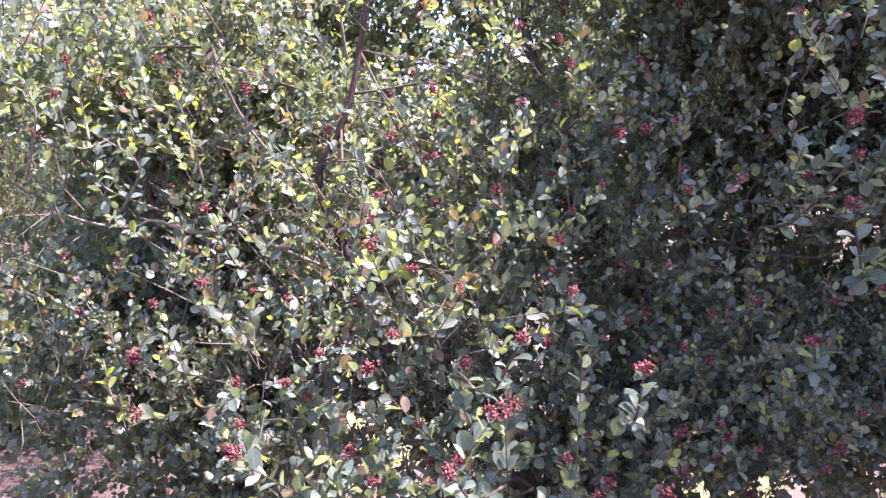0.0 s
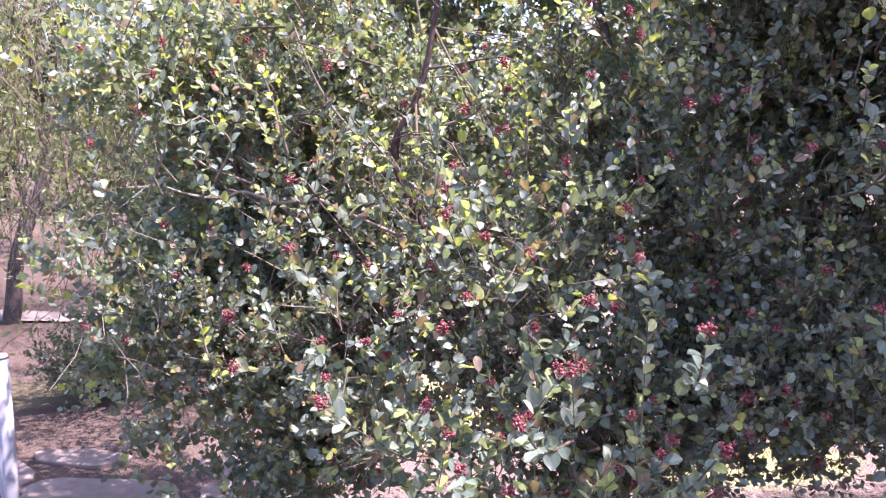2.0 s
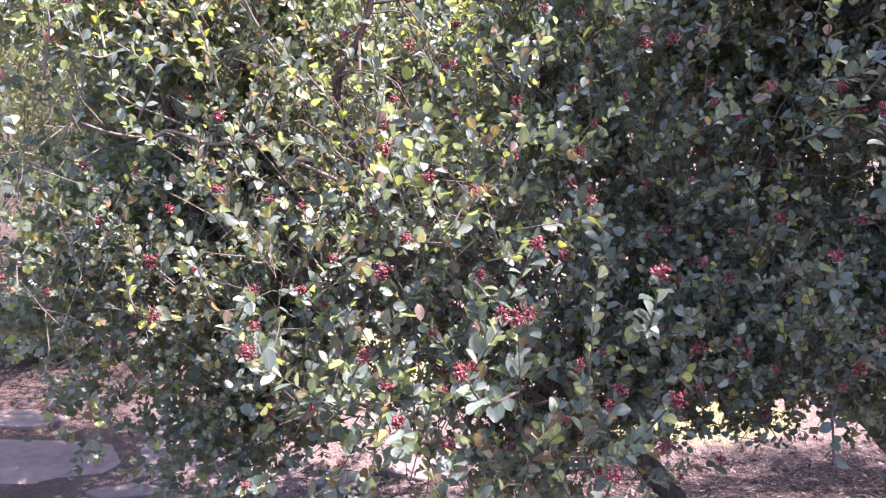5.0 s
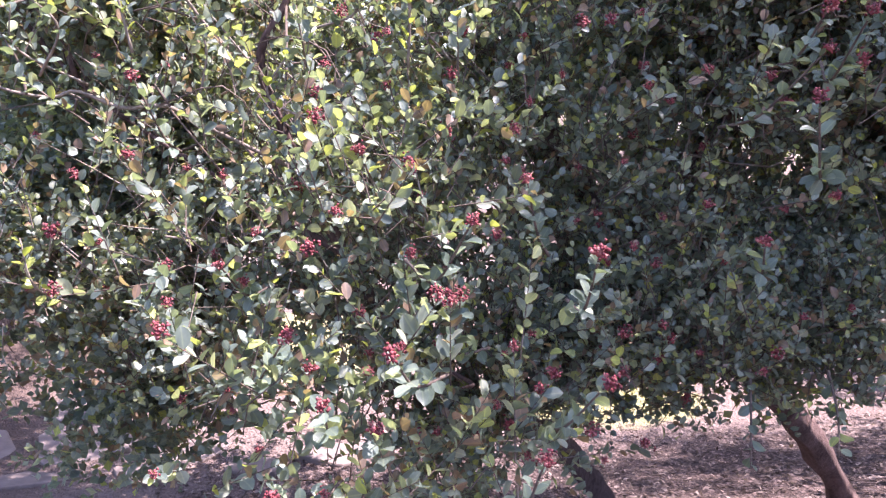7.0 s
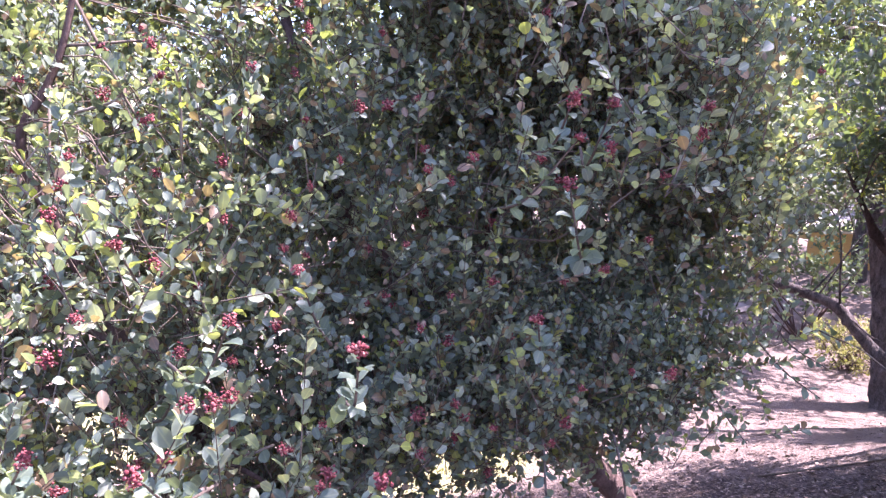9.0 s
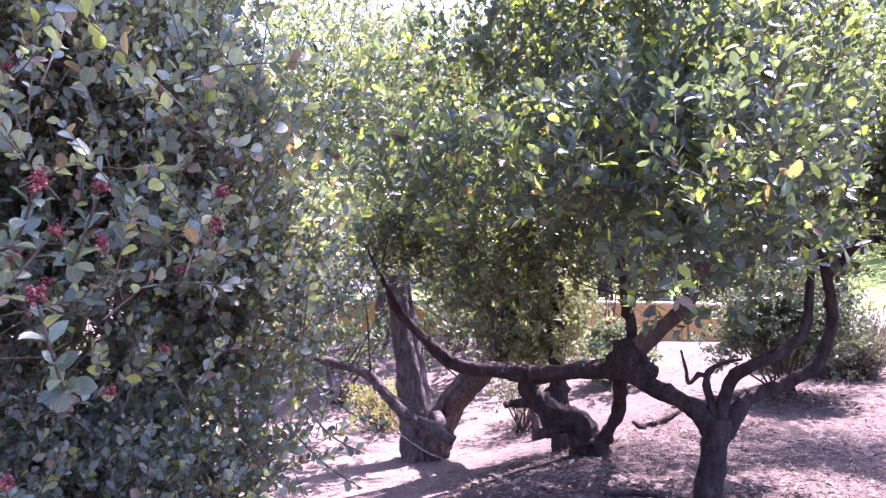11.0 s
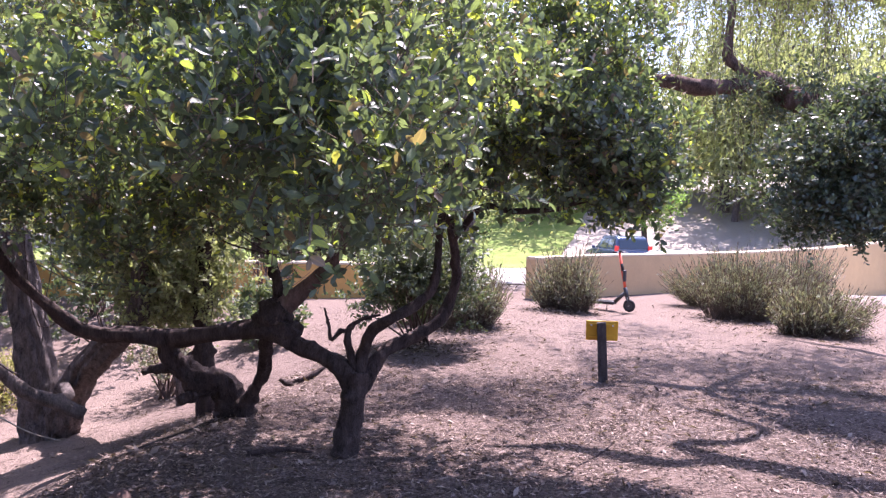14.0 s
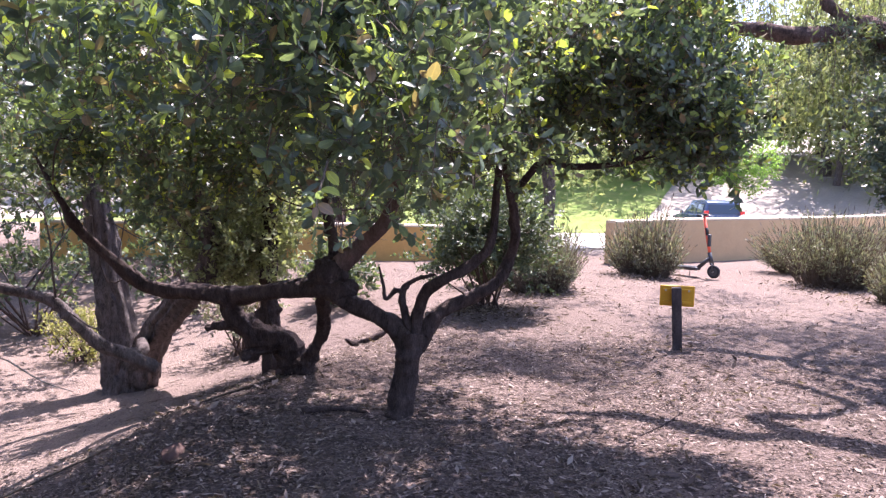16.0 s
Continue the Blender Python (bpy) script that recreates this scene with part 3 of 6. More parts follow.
# ---- the low wall ----
def wall_run(name, line, top, thick, label, finish=M_STUCCO):
    """A stucco wall along a bent line, with a rounded pale top."""
    line = spline(np.array([(x, y, 0) for x, y in line]), 40)
    tang = np.gradient(line, axis=0)
    tang /= np.linalg.norm(tang, axis=1)[:, None]
    side = np.stack([-tang[:, 1], tang[:, 0], 0 * tang[:, 0]], -1)
    low = height(line[:, 0], line[:, 1]) - 0.3
    high = np.interp(np.linspace(0, 1, 40), np.linspace(0, 1, len(top)), top)

    def sweep(profile):
        rows = []
        for k in range(40):
            rows.append([line[k] + side[k] * o * thick + np.array([0, 0, low[k] if z is None else high[k] + z]) for o, z in profile])
        v = np.array(rows)
        m = len(profile)
        f = []
        for i in range(39):
            for j in range(m):
                a, b = i * m + j, i * m + (j + 1) % m
                f += [(a, b, b + m), (a, b + m, a + m)]
        for j in range(1, m - 1):
            f += [(0, j + 1, j), (39 * m, 39 * m + j, 39 * m + j + 1)]
        return v.reshape(-1, 3), np.array(f)

    ob = thing(name, label, "wall")
    ob["kind"] = "structure"
    part("wall_body", sweep([(-0.5, None), (0.5, None), (0.5, -0.05), (-0.5, -0.05)]), finish, ob, smooth=False)
    part("wall_cap", sweep([(-0.5, -0.046), (0.5, -0.046), (0.49, -0.015), (0.4, 0.0), (-0.4, 0.0), (-0.49, -0.015)]), M_STUCCO_CAP, ob, "pale rounded stucco top", smooth=False)
    return ob


wall_run("wall_east", [(15.2, 2.2), (16.4, 1.1), (17.8, -0.1), (20.4, -2.4), (24, -5.2), (31, -9.6)], [0.98, 1.02, 1.03, 1.06, 1.15, 1.4], 0.3, "low tan stucco garden wall behind the scooter")
wall_run("wall_north", [(14.3, 4.6), (13.9, 5.6), (13.3, 7.2), (12.6, 9.4), (12.0, 13.0)], [0.82, 0.84, 0.84, 0.8, 0.75], 0.3, "low ochre stucco wall in the shade", M_OCHRE)


# ---- the berry tree ----
def berry_mesh(seed):
    """A tight cluster of flattened round fruits on short stalks."""
    r = np.random.default_rng(seed)
    knob = np.array([(1, 0, 0), (-1, 0, 0), (0, 1, 0), (0, -1, 0), (0, 0, 1), (0, 0, -1)], float)
    fa = np.array([(0, 2, 4), (2, 1, 4), (1, 3, 4), (3, 0, 4), (2, 0, 5), (1, 2, 5), (3, 1, 5), (0, 3, 5)])
    chunks = []
    long = r.uniform(0.012, 0.022)
    for _ in range(58):
        d = r.normal(size=3)
        d /= np.linalg.norm(d)
        c = d * r.uniform(0.3, 1.2) * np.array([0.014, 0.013, long]) * (1 + 0.25 * math.sin(5 * d[0] + seed)) + (0, 0, long * 0.9)
        s = r.uniform(0.0024, 0.0046)
        squash = np.array([r.uniform(0.7, 1.3), r.uniform(0.7, 1.3), r.uniform(0.6, 1.1)])
        chunks.append((knob * s * squash * r.uniform(0.8, 1.2, (6, 1)) + c, fa))
    return join(chunks)


BERRY_MESHES = []
for k in range(5):
    me = mesh_of("fruit_head", *berry_mesh(k + 20))
    me.materials.append(M_BERRY)
    BERRY_MESHES.append(me)


def leaf_meshes(name, material, roundness, count):
    """Single blades of unit length along x, each a little different."""
    made = []
    r = np.random.default_rng(5)
    for k in range(count):
        T, F = LEAF_OVAL
        v = T * (1, roundness * r.uniform(0.85, 1.15), roundness)
        v[:, 2] += -0.12 * v[:, 0] ** 2 * r.uniform(0.2, 1.4) + 0.03 * np.sin(v[:, 0] * 7 + k) * np.sign(v[:, 1])
        me = mesh_of(name, v, F, T[:, :2] + (0, 0.5))
        me.materials.append(material)
        made.append(me)
    return made


BLADES_A = leaf_meshes("leaf", M_LEAF_A1, 0.72, 6)
# brighter and yellower than the other blades: sunlight put into the colour
M_LEAF_Y1 = leaf_material("young_leaf_sunlit_yellow", [(0.0, (0.2, 0.24, 0.06)), (1.0, (0.34, 0.36, 0.08))], (0.5, 0.55, 0.1), 0.36, single=True)
BLADES_Y = leaf_meshes("leaf", M_LEAF_Y1, 0.66, 4)
BLADES_B = leaf_meshes("leaf", M_LEAF_B1, 0.5, 6)


def spray(parent, points, blades, count, size, seed, fruit=True, stem_r=0.0032, mat=None):
    """One leafy spray: a bent stem, single leaves along it and a fruit cluster at its tip."""
    r = np.random.default_rng(seed)
    stem = part("spray", tube(points, [stem_r * 1.3, stem_r, stem_r * 0.6], 14, 6, 0.08, seed), mat or M_TWIG, parent, "leafy spray with fruit" if fruit else "leafy spray")
    line = spline(points, 60)
    for k in range(count):
        u = 0.12 + 0.88 * (k + r.uniform(0, 0.6)) / count
        i = min(58, int(u * 59))
        p, d = line[i], line[i + 1] - line[i]
        d = Vector(d).normalized()
        turn = Matrix.Rotation(k * 2.4 + r.uniform(-0.4, 0.4), 3, d)
        across = turn @ d.orthogonal().normalized()
        way = (d * r.uniform(0.4, 0.9) + across * 0.8 + Vector((0, 0, 0.15))).normalized()
        face = (Vector((0, 0, 0.8)) + d * 0.5 - across * 0.2 + Vector(r.normal(0, 0.35, 3))).normalized()
        y = face.cross(way).normalized()
        z = way.cross(y)
        s = size * r.uniform(0.7, 1.2) * (0.75 if u > 0.9 else 1)
        m = Matrix(((way.x, y.x, z.x), (way.y, y.y, z.y), (way.z, y.z, z.z))).to_4x4()
        ob = part("leaf", blades[int(r.integers(len(blades)))], None, stem)
        ob.matrix_basis = Matrix.Translation(Vector(p) + way * 0.004) @ m @ Matrix.Scale(s, 4)
    if fruit:
        d = Vector(line[-1] - line[-4])
        ob = part("fruit_head", BERRY_MESHES[seed % 5], None, stem, "cluster of dusty red berries")
        ob.matrix_basis = Matrix.Translation(line[-1]) @ d.to_track_quat("Z", "Y").to_matrix().to_4x4() @ Matrix.Scale(r.uniform(0.85, 1.15), 4)
    return stem


berry_tree = thing("berry_tree", "dense grey-green evergreen berry tree with leaning trunks", "tree")
part("trunk", tube([(1.16, 3.18, -0.62), (1.04, 3.11, -0.26), (0.9, 3.04, -0.06), (0.77, 2.98, 0.12), (0.66, 2.86, 0.24), (0.48, 2.7, 0.34), (0.2, 2.62, 0.55), (-0.1, 2.6, 0.9)],
                   [0.066, 0.049, 0.044, 0.041, 0.04, 0.038, 0.034, 0.024], 60, 14, 0.16, 1, 5), M_BARK_BROWN, berry_tree, "leaning brown trunk with peeling bark")
part("trunk", tube([(2.32, 3.3, -0.45), (2.15, 3.23, -0.18), (1.97, 3.13, 0.04), (1.75, 3.03, 0.26), (1.53, 2.93, 0.45), (1.25, 2.84, 0.66), (0.9, 2.8, 0.95), (0.5, 2.85, 1.5)],
                   [0.078, 0.058, 0.052, 0.05, 0.047, 0.044, 0.038, 0.026], 60, 14, 0.16, 2, 5), M_BARK_BROWN, berry_tree, "leaning brown trunk with peeling bark")
LIMBS_A = [
    ([(-0.1, 2.6, 0.9), (-0.3, 2.55, 1.3), (-0.4, 2.51, 1.57), (-0.33, 2.51, 1.74), (-0.28, 2.51, 1.9), (-0.22, 2.5, 2.25)], [0.024, 0.016, 0.0135, 0.0125, 0.011, 0.008]),
    ([(-0.4, 2.51, 1.57), (-0.5, 2.46, 1.62), (-0.62, 2.4, 1.78), (-0.7, 2.35, 2.0)], [0.006, 0.005, 0.004, 0.002]),
    ([(-0.2, 2.6, 1.2), (-0.55, 2.42, 1.38), (-0.64, 2.36, 1.43), (-0.74, 2.3, 1.42), (-0.84, 2.25, 1.46), (-0.9, 2.24, 1.44), (-1.0, 2.2, 1.455), (-1.1, 2.15, 1.5)], [0.007, 0.0055, 0.0055, 0.005, 0.0045, 0.004, 0.0035, 0.002]),
    ([(-0.1, 2.6, 0.95), (-0.6, 2.75, 1.2), (-1.1, 2.9, 1.5), (-1.5, 3.1, 1.9)], [0.012, 0.009, 0.007, 0.004]),
    ([(-0.05, 2.6, 0.85), (-0.5, 2.9, 0.75), (-0.9, 3.2, 0.6), (-1.2, 3.4, 0.4)], [0.025, 0.018, 0.012, 0.006]),
    ([(0.5, 2.85, 1.5), (0.42, 3.3, 2.0), (0.25, 3.6, 2.6), (-0.2, 3.7, 3.1)], [0.028, 0.022, 0.016, 0.008]),
    ([(0.9, 2.8, 0.95), (1.2, 2.9, 1.4), (1.55, 2.85, 1.9), (1.85, 2.5, 2.6), (1.95, 1.9, 3.2)], [0.022, 0.016, 0.012, 0.009, 0.005]),
    # limb added to carry the unseen shading mass on the left
    ([(-1.1, 2.9, 1.5), (-1.45, 3.15, 2.4), (-1.8, 3.2, 3.2), (-2.2, 3.2, 3.9)], [0.012, 0.01, 0.008, 0.005]),
    ([(-0.2, 3.7, 3.0), (-0.5, 3.8, 3.3), (-0.9, 3.9, 3.7)], [0.018, 0.012, 0.006]),
    ([(1.25, 2.84, 0.66), (1.6, 2.9, 1.1), (1.9, 2.85, 1.6), (2.1, 2.7, 2.2)], [0.022, 0.016, 0.012, 0.006]),
    ([(0.2, 2.62, 0.55), (0.12, 2.35, 0.7), (0.25, 2.1, 0.72), (0.2, 1.85, 0.8)], [0.016, 0.009, 0.006, 0.003]),
]
for k, (pts, rad) in enumerate(LIMBS_A):
    part("limb", tube(pts, rad, 26, 8, 0.12, 30 + k, 2), M_TWIG_PALE if k in (1, 2) else M_BARK_BROWN, berry_tree, "pale bare limb" if k in (1, 2) else "")
HUBS_A = np.vstack([spline(p, 30)[8:] for p, r in LIMBS_A[:-1]])

BLOBS_A = [  # centre, radii, weight
    (1.1, 3.4, 1.95, 1.2, 1.0, 1.4, 3.2),
    (-0.3, 3.75, 1.7, 1.5, 0.7, 1.2, 1.6),
    (0.1, 2.3, 1.1, 0.85, 0.6, 0.48, 0.75),
    (-0.3, 2.7, 0.77, 1.0, 0.55, 0.46, 0.8),
    (1.3, 3.0, 1.65, 0.95, 0.75, 1.1, 1.9),
    (1.5, 2.45, 1.5, 0.55, 0.45, 0.8, 1.1),
    (-0.9, 3.0, 1.35, 0.8, 0.5, 0.8, 0.95),
    (-1.35, 3.05, 1.55, 0.45, 0.4, 0.9, 0.6),
    (-1.35, 3.0, 0.95, 0.45, 0.42, 0.45, 0.6),
    (-1.05, 3.4, 0.55, 0.6, 0.4, 0.48, 0.6),
    (-0.95, 2.95, 0.36, 0.5, 0.4, 0.28, 0.55),
    (-0.45, 2.85, 1.65, 0.8, 0.3, 0.6, 0.6),
    (-0.75, 3.45, 2.35, 1.1, 0.5, 0.65, 1.2),
    (0.5, 3.55, 2.6, 1.0, 0.5, 0.5, 1.2),
    # next three: unseen masses above the crown, added to throw shade
    (2.1, 2.75, 3.0, 0.8, 0.55, 0.45, 0.1),
    (-0.8, 4.5, 3.4, 1.4, 0.8, 0.55, 2.6),
    (-2.2, 3.2, 3.9, 1.1, 1.0, 0.45, 0.5),
    (-0.9, 3.5, 1.3, 0.95, 0.5, 1.0, 1.1),
    (1.25, 2.45, 0.95, 0.52, 0.36, 0.36, 1.0),
    (1.85, 2.85, 1.9, 0.5, 0.6, 0.8, 1.1),
    (1.75, 2.6, 1.5, 0.28, 0.35, 0.6, 0.75),
    (0.85, 2.7, 1.2, 0.55, 0.4, 0.5, 0.7),
    (0.3, 2.3, 0.6, 0.45, 0.35, 0.3, 0.45),
    (0.95, 2.75, 1.95, 0.7, 0.4, 0.65, 1.3),
    (1.3, 2.75, 0.74, 0.5, 0.4, 0.34, 1.0),
    (0.78, 2.55, 0.85, 0.42, 0.38, 0.34, 1.1),
    (1.15, 2.4, 2.1, 0.45, 0.3, 0.5, 0.7),
]
pos, out = clump_points(BLOBS_A, 970, 26, 0.19, 11, -0.38)
open_low = (pos[:, 0] > 0.4) & (pos[:, 2] < np.where(pos[:, 0] < 0.9, 0.5, 0.36) + 0.06 * np.sin(pos[:, 0] * 9))
pos, out = pos[~open_low], out[~open_low]
way = out * 0.6 + np.array([0, -0.1, 0.5]) + rng.normal(0, 0.4, out.shape)
eye_way = np.linalg.norm(pos - (0.1, 0.1, 1.5), axis=1)
back = (eye_way > 2.95) | (pos[:, 2] > 2.75)
shady = ~back & (pos[:, 0] > 0.85)
sunny = ~back & ~shady
fine_leaf, mid_leaf, stem, tips = near_far(pos[sunny], way[sunny], eye_way[sunny] < 2.15, 0.14, 11, (0.034, 0.7), 0.85, 12, up=0.15)
fine_shade, mid_shade, stem_shade, tips_shade = near_far(pos[shady], way[shady], eye_way[shady] < 2.3, 0.14, 13, (0.03, 0.7), 0.85, 16, up=0.05)
stem, tips = join([stem, stem_shade]), np.vstack([tips, tips_shade])
back_leaf, _, _ = shoots(pos[back], way[back], 0.15, 12, (0.042, 0.75), 0.85, 14, LEAF_THIN, up=0.15)
# long, well-leaved shoots that stand out of the crown towards the open ground
r_ = np.random.default_rng(83)
front = np.stack([r_.uniform(-0.42, 0.36, 80), r_.uniform(1.5, 2.0, 80), r_.uniform(0.55, 1.0, 80)], -1)
front_way = np.stack([r_.normal(0.0, 0.45, 80), r_.normal(-0.35, 0.3, 80), r_.normal(0.7, 0.3, 80)], -1)
front_leaf, front_stem, front_tips = shoots(front, front_way, 0.17, 13, (0.038, 0.66), 0.8, 84, LEAF_OVAL, up=0.3)
side = np.stack([r_.uniform(0.55, 1.8, 130), r_.uniform(1.85, 2.5, 130), r_.uniform(0.75, 2.45, 130)], -1)
side_way = np.stack([r_.normal(0.0, 0.45, 130), r_.normal(-0.35, 0.3, 130), r_.normal(0.6, 0.3, 130)], -1)
side_leaf, side_stem, side_tips = shoots(side, side_way, 0.16, 13, (0.031, 0.66), 0.8, 85, LEAF_OVAL, up=0.3)
loose = np.stack([r_.uniform(-1.25, 0.45, 190), r_.uniform(2.05, 2.6, 190), r_.uniform(1.0, 2.3, 190)], -1)
loose_way = np.stack([r_.normal(0.0, 0.5, 190), r_.normal(-0.2, 0.35, 190), r_.normal(0.55, 0.35, 190)], -1)
loose_leaf, loose_stem, loose_tips = shoots(loose, loose_way, 0.19, 14, (0.033, 0.66), 0.8, 86, LEAF_OVAL, up=0.35)
near = np.stack([r_.uniform(0.78, 1.35, 60), r_.uniform(1.55, 1.95, 60), r_.uniform(1.5, 2.05, 60)], -1)
near_way = np.stack([r_.normal(-0.1, 0.45, 60), r_.normal(-0.3, 0.3, 60), r_.normal(0.6, 0.3, 60)], -1)
near_leaf, near_stem, near_tips = shoots(near, near_way, 0.16, 13, (0.032, 0.68), 0.8, 88, LEAF_OVAL, up=0.3)
inner = np.stack([r_.uniform(0.35, 1.6, 430), r_.uniform(2.2, 2.75, 430), r_.uniform(1.3, 2.5, 430)], -1)
inner_way = np.stack([r_.normal(0.0, 0.5, 430), r_.normal(-0.35, 0.35, 430), r_.normal(0.5, 0.35, 430)], -1)
inner_leaf, inner_stem, inner_tips = shoots(inner, inner_way, 0.17, 14, (0.03, 0.68), 0.8, 87, LEAF_FINE, up=0.3)
stem, tips = join([stem, front_stem, side_stem, loose_stem, near_stem, inner_stem]), np.vstack([tips, front_tips, side_tips, loose_tips, near_tips, inner_tips])
# bare, sun-bleached twigs on the open side
bare_at = np.stack([r_.uniform(-1.4, 0.1, 170), r_.uniform(2.0, 2.7, 170), r_.uniform(0.75, 1.6, 170)], -1)
bare_at = bare_at[bare_at[:, 1] > 1.75 + 0.4 * bare_at[:, 2]]
bare_way = r_.normal(0, 0.075, bare_at.shape) + (0, -0.05, 0.04)
bare_bend = bare_at + bare_way * 0.9 + r_.normal(0, 0.02, bare_at.shape)
part("bare_twig_growth", join([sticks(bare_at, bare_bend, np.full(len(bare_at), 0.0024), np.full(len(bare_at), 0.0019)),
                               sticks(bare_bend, bare_bend + bare_way * 0.6 + r_.normal(0, 0.03, bare_at.shape), np.full(len(bare_at), 0.0019), np.full(len(bare_at), 0.0009))]),
     M_TWIG_PALE, berry_tree, "bare pale brown twigs", kind="stuff")
for grade in (fine_leaf, mid_leaf, fine_shade, mid_shade, back_leaf, front_leaf, side_leaf, loose_leaf, near_leaf, inner_leaf):
    part("foliage", grade, M_LEAF_A, berry_tree, "small round leathery grey-green leaves", kind="stuff")
part("twig_growth", stem, M_TWIG, berry_tree, kind="stuff")
part("bough_growth", branchlets(pos, HUBS_A, 300, 13, 0.0035), M_TWIG, berry_tree, "thin bent boughs", kind="stuff")
part("bough_growth", branchlets(pos[(pos[:, 0] < 0.3) & (pos[:, 2] > 0.9)], HUBS_A, 45, 15, 0.0022, 0.8), M_TWIG_PALE, berry_tree, "thin pale sunlit twigs", kind="stuff")

# fruiting sprays on the near side: tips
SPRAYS = [
    ((0.20, 1.62, 0.98), (0.368, 1.369, 1.232)), ((0.24, 1.66, 0.80), (0.023, 1.374, 1.037)), ((0.12, 1.75, 0.78), (-0.105, 1.464, 0.908)),
    ((-0.10, 2.15, 1.2), (-0.152, 1.935, 1.419)), ((-0.5, 2.25, 1.25), (-0.615, 2.025, 1.493)), ((-0.2, 2.0, 0.98), (-0.366, 1.813, 1.088)),
    ((0.12, 2.0, 0.95), (0.057, 1.818, 1.119)), ((0.5, 2.8, 1.6), (0.561, 2.686, 1.819)), ((0.25, 1.85, 0.85), (0.163, 1.648, 1.077)),
    ((1.1, 1.9, 1.5), (0.981, 1.675, 1.702)), ((1.05, 1.95, 1.4), (0.914, 1.711, 1.623)), ((1.0, 1.85, 1.5), (0.847, 1.607, 1.692)),
    ((0.95, 1.8, 1.3), (0.835, 1.569, 1.518)), ((0.35, 1.6, 0.78), (0.3, 1.36, 0.85)), ((0.3, 1.75, 0.95), (0.16, 1.5, 1.26)),
    ((0.05, 2.0, 1.1), (-0.06, 1.8, 1.36)), ((0.3, 1.7, 0.7), (-0.18, 1.42, 0.74)), ((0.33, 1.62, 0.7), (0.42, 1.42, 0.98)),
    ((-0.3, 2.1, 0.95), (-0.52, 1.9, 1.06)), ((0.4, 1.95, 1.1), (0.3, 1.72, 1.32)), ((1.0, 2.0, 1.0), (0.86, 1.75, 1.2)), ((-0.05, 1.9, 0.8), (-0.2, 1.62, 0.98)),
]
for k, (root, tip) in enumerate(SPRAYS):
    tip = np.array(tip)
    root = tip + (0.12 * math.sin(k * 1.7), 0.2 + 0.05 * math.sin(k * 0.9), -0.13 + 0.06 * math.sin(k * 2.9))
    mid = (root + tip) / 2 + np.array([0.0, 0.02, -0.05]) + rng.normal(0, 0.02, 3)
    spray(berry_tree, [root, mid, tip], BLADES_A, 18, 0.04, 100 + k)

# bare-tipped sprays that hang below the crown
for k, line in enumerate((((2.15, 2.55, 1.2), (2.16, 2.31, 1.06), (2.17, 2.09, 1.02)), ((2.1, 2.5, 1.1), (2.12, 2.36, 0.98), (2.14, 2.2, 0.93)), ((1.95, 2.4, 1.05), (2.0, 2.25, 0.92), (2.05, 2.12, 0.85)),
                          ((1.05, 2.1, 0.78), (1.03, 2.02, 0.66), (1.02, 1.97, 0.54)), ((1.25, 2.05, 0.8), (1.25, 1.98, 0.7), (1.24, 1.93, 0.6)), ((1.7, 2.3, 0.95), (1.72, 2.2, 0.82), (1.76, 2.1, 0.72)))):
    spray(berry_tree, [np.array(q) for q in line], BLADES_A, 11, 0.038, 160 + k, fruit=False)
part("twig", tube([(2.17, 2.09, 1.02), (2.18, 1.97, 0.97), (2.19, 1.87, 0.95)], [0.0025, 0.002, 0.001], 10, 6, 0.1, 9), M_TWIG_PALE, berry_tree, "thin bare twig")
# young shoots on the open side, some coloured as sunlit; leaves along pale limb
r_ = np.random.default_rng(64)
for k in range(26):
    tip = np.array([r_.uniform(-1.15, 0.15), r_.uniform(2.0, 2.35), r_.uniform(1.0, 2.25)])
    spray(berry_tree, [tip + r_.normal(0, 0.07, 3) + (0.05, 0.12, -0.2), tip + r_.normal(0, 0.03, 3) + (0.02, 0.06, -0.1), tip], BLADES_Y if k % 3 == 0 else BLADES_A, 13, 0.034, 190 + k, fruit=k % 5 == 1, mat=M_TWIG_PALE)
for k in range(5):
    root = np.array([-0.62 - 0.11 * k, 2.34 - 0.045 * k, 1.43 + 0.005 * k])
    tip = root + r_.normal(0, 0.05, 3) + (-0.06, -0.04, 0.1)
    spray(berry_tree, [root, (root + tip) / 2 + r_.normal(0, 0.015, 3), tip], BLADES_A, 8, 0.034, 230 + k, fruit=False)
for k in range(3):
    tip = np.array([-0.2 + 0.05 * k, 1.27 + 0.03 * k, 0.73 + 0.03 * math.sin(k * 2.0)])
    spray(berry_tree, [tip + (0.08, 0.16, -0.14), tip + (0.03, 0.06, -0.07), tip], BLADES_Y, 10, 0.04, 170 + k, fruit=False)

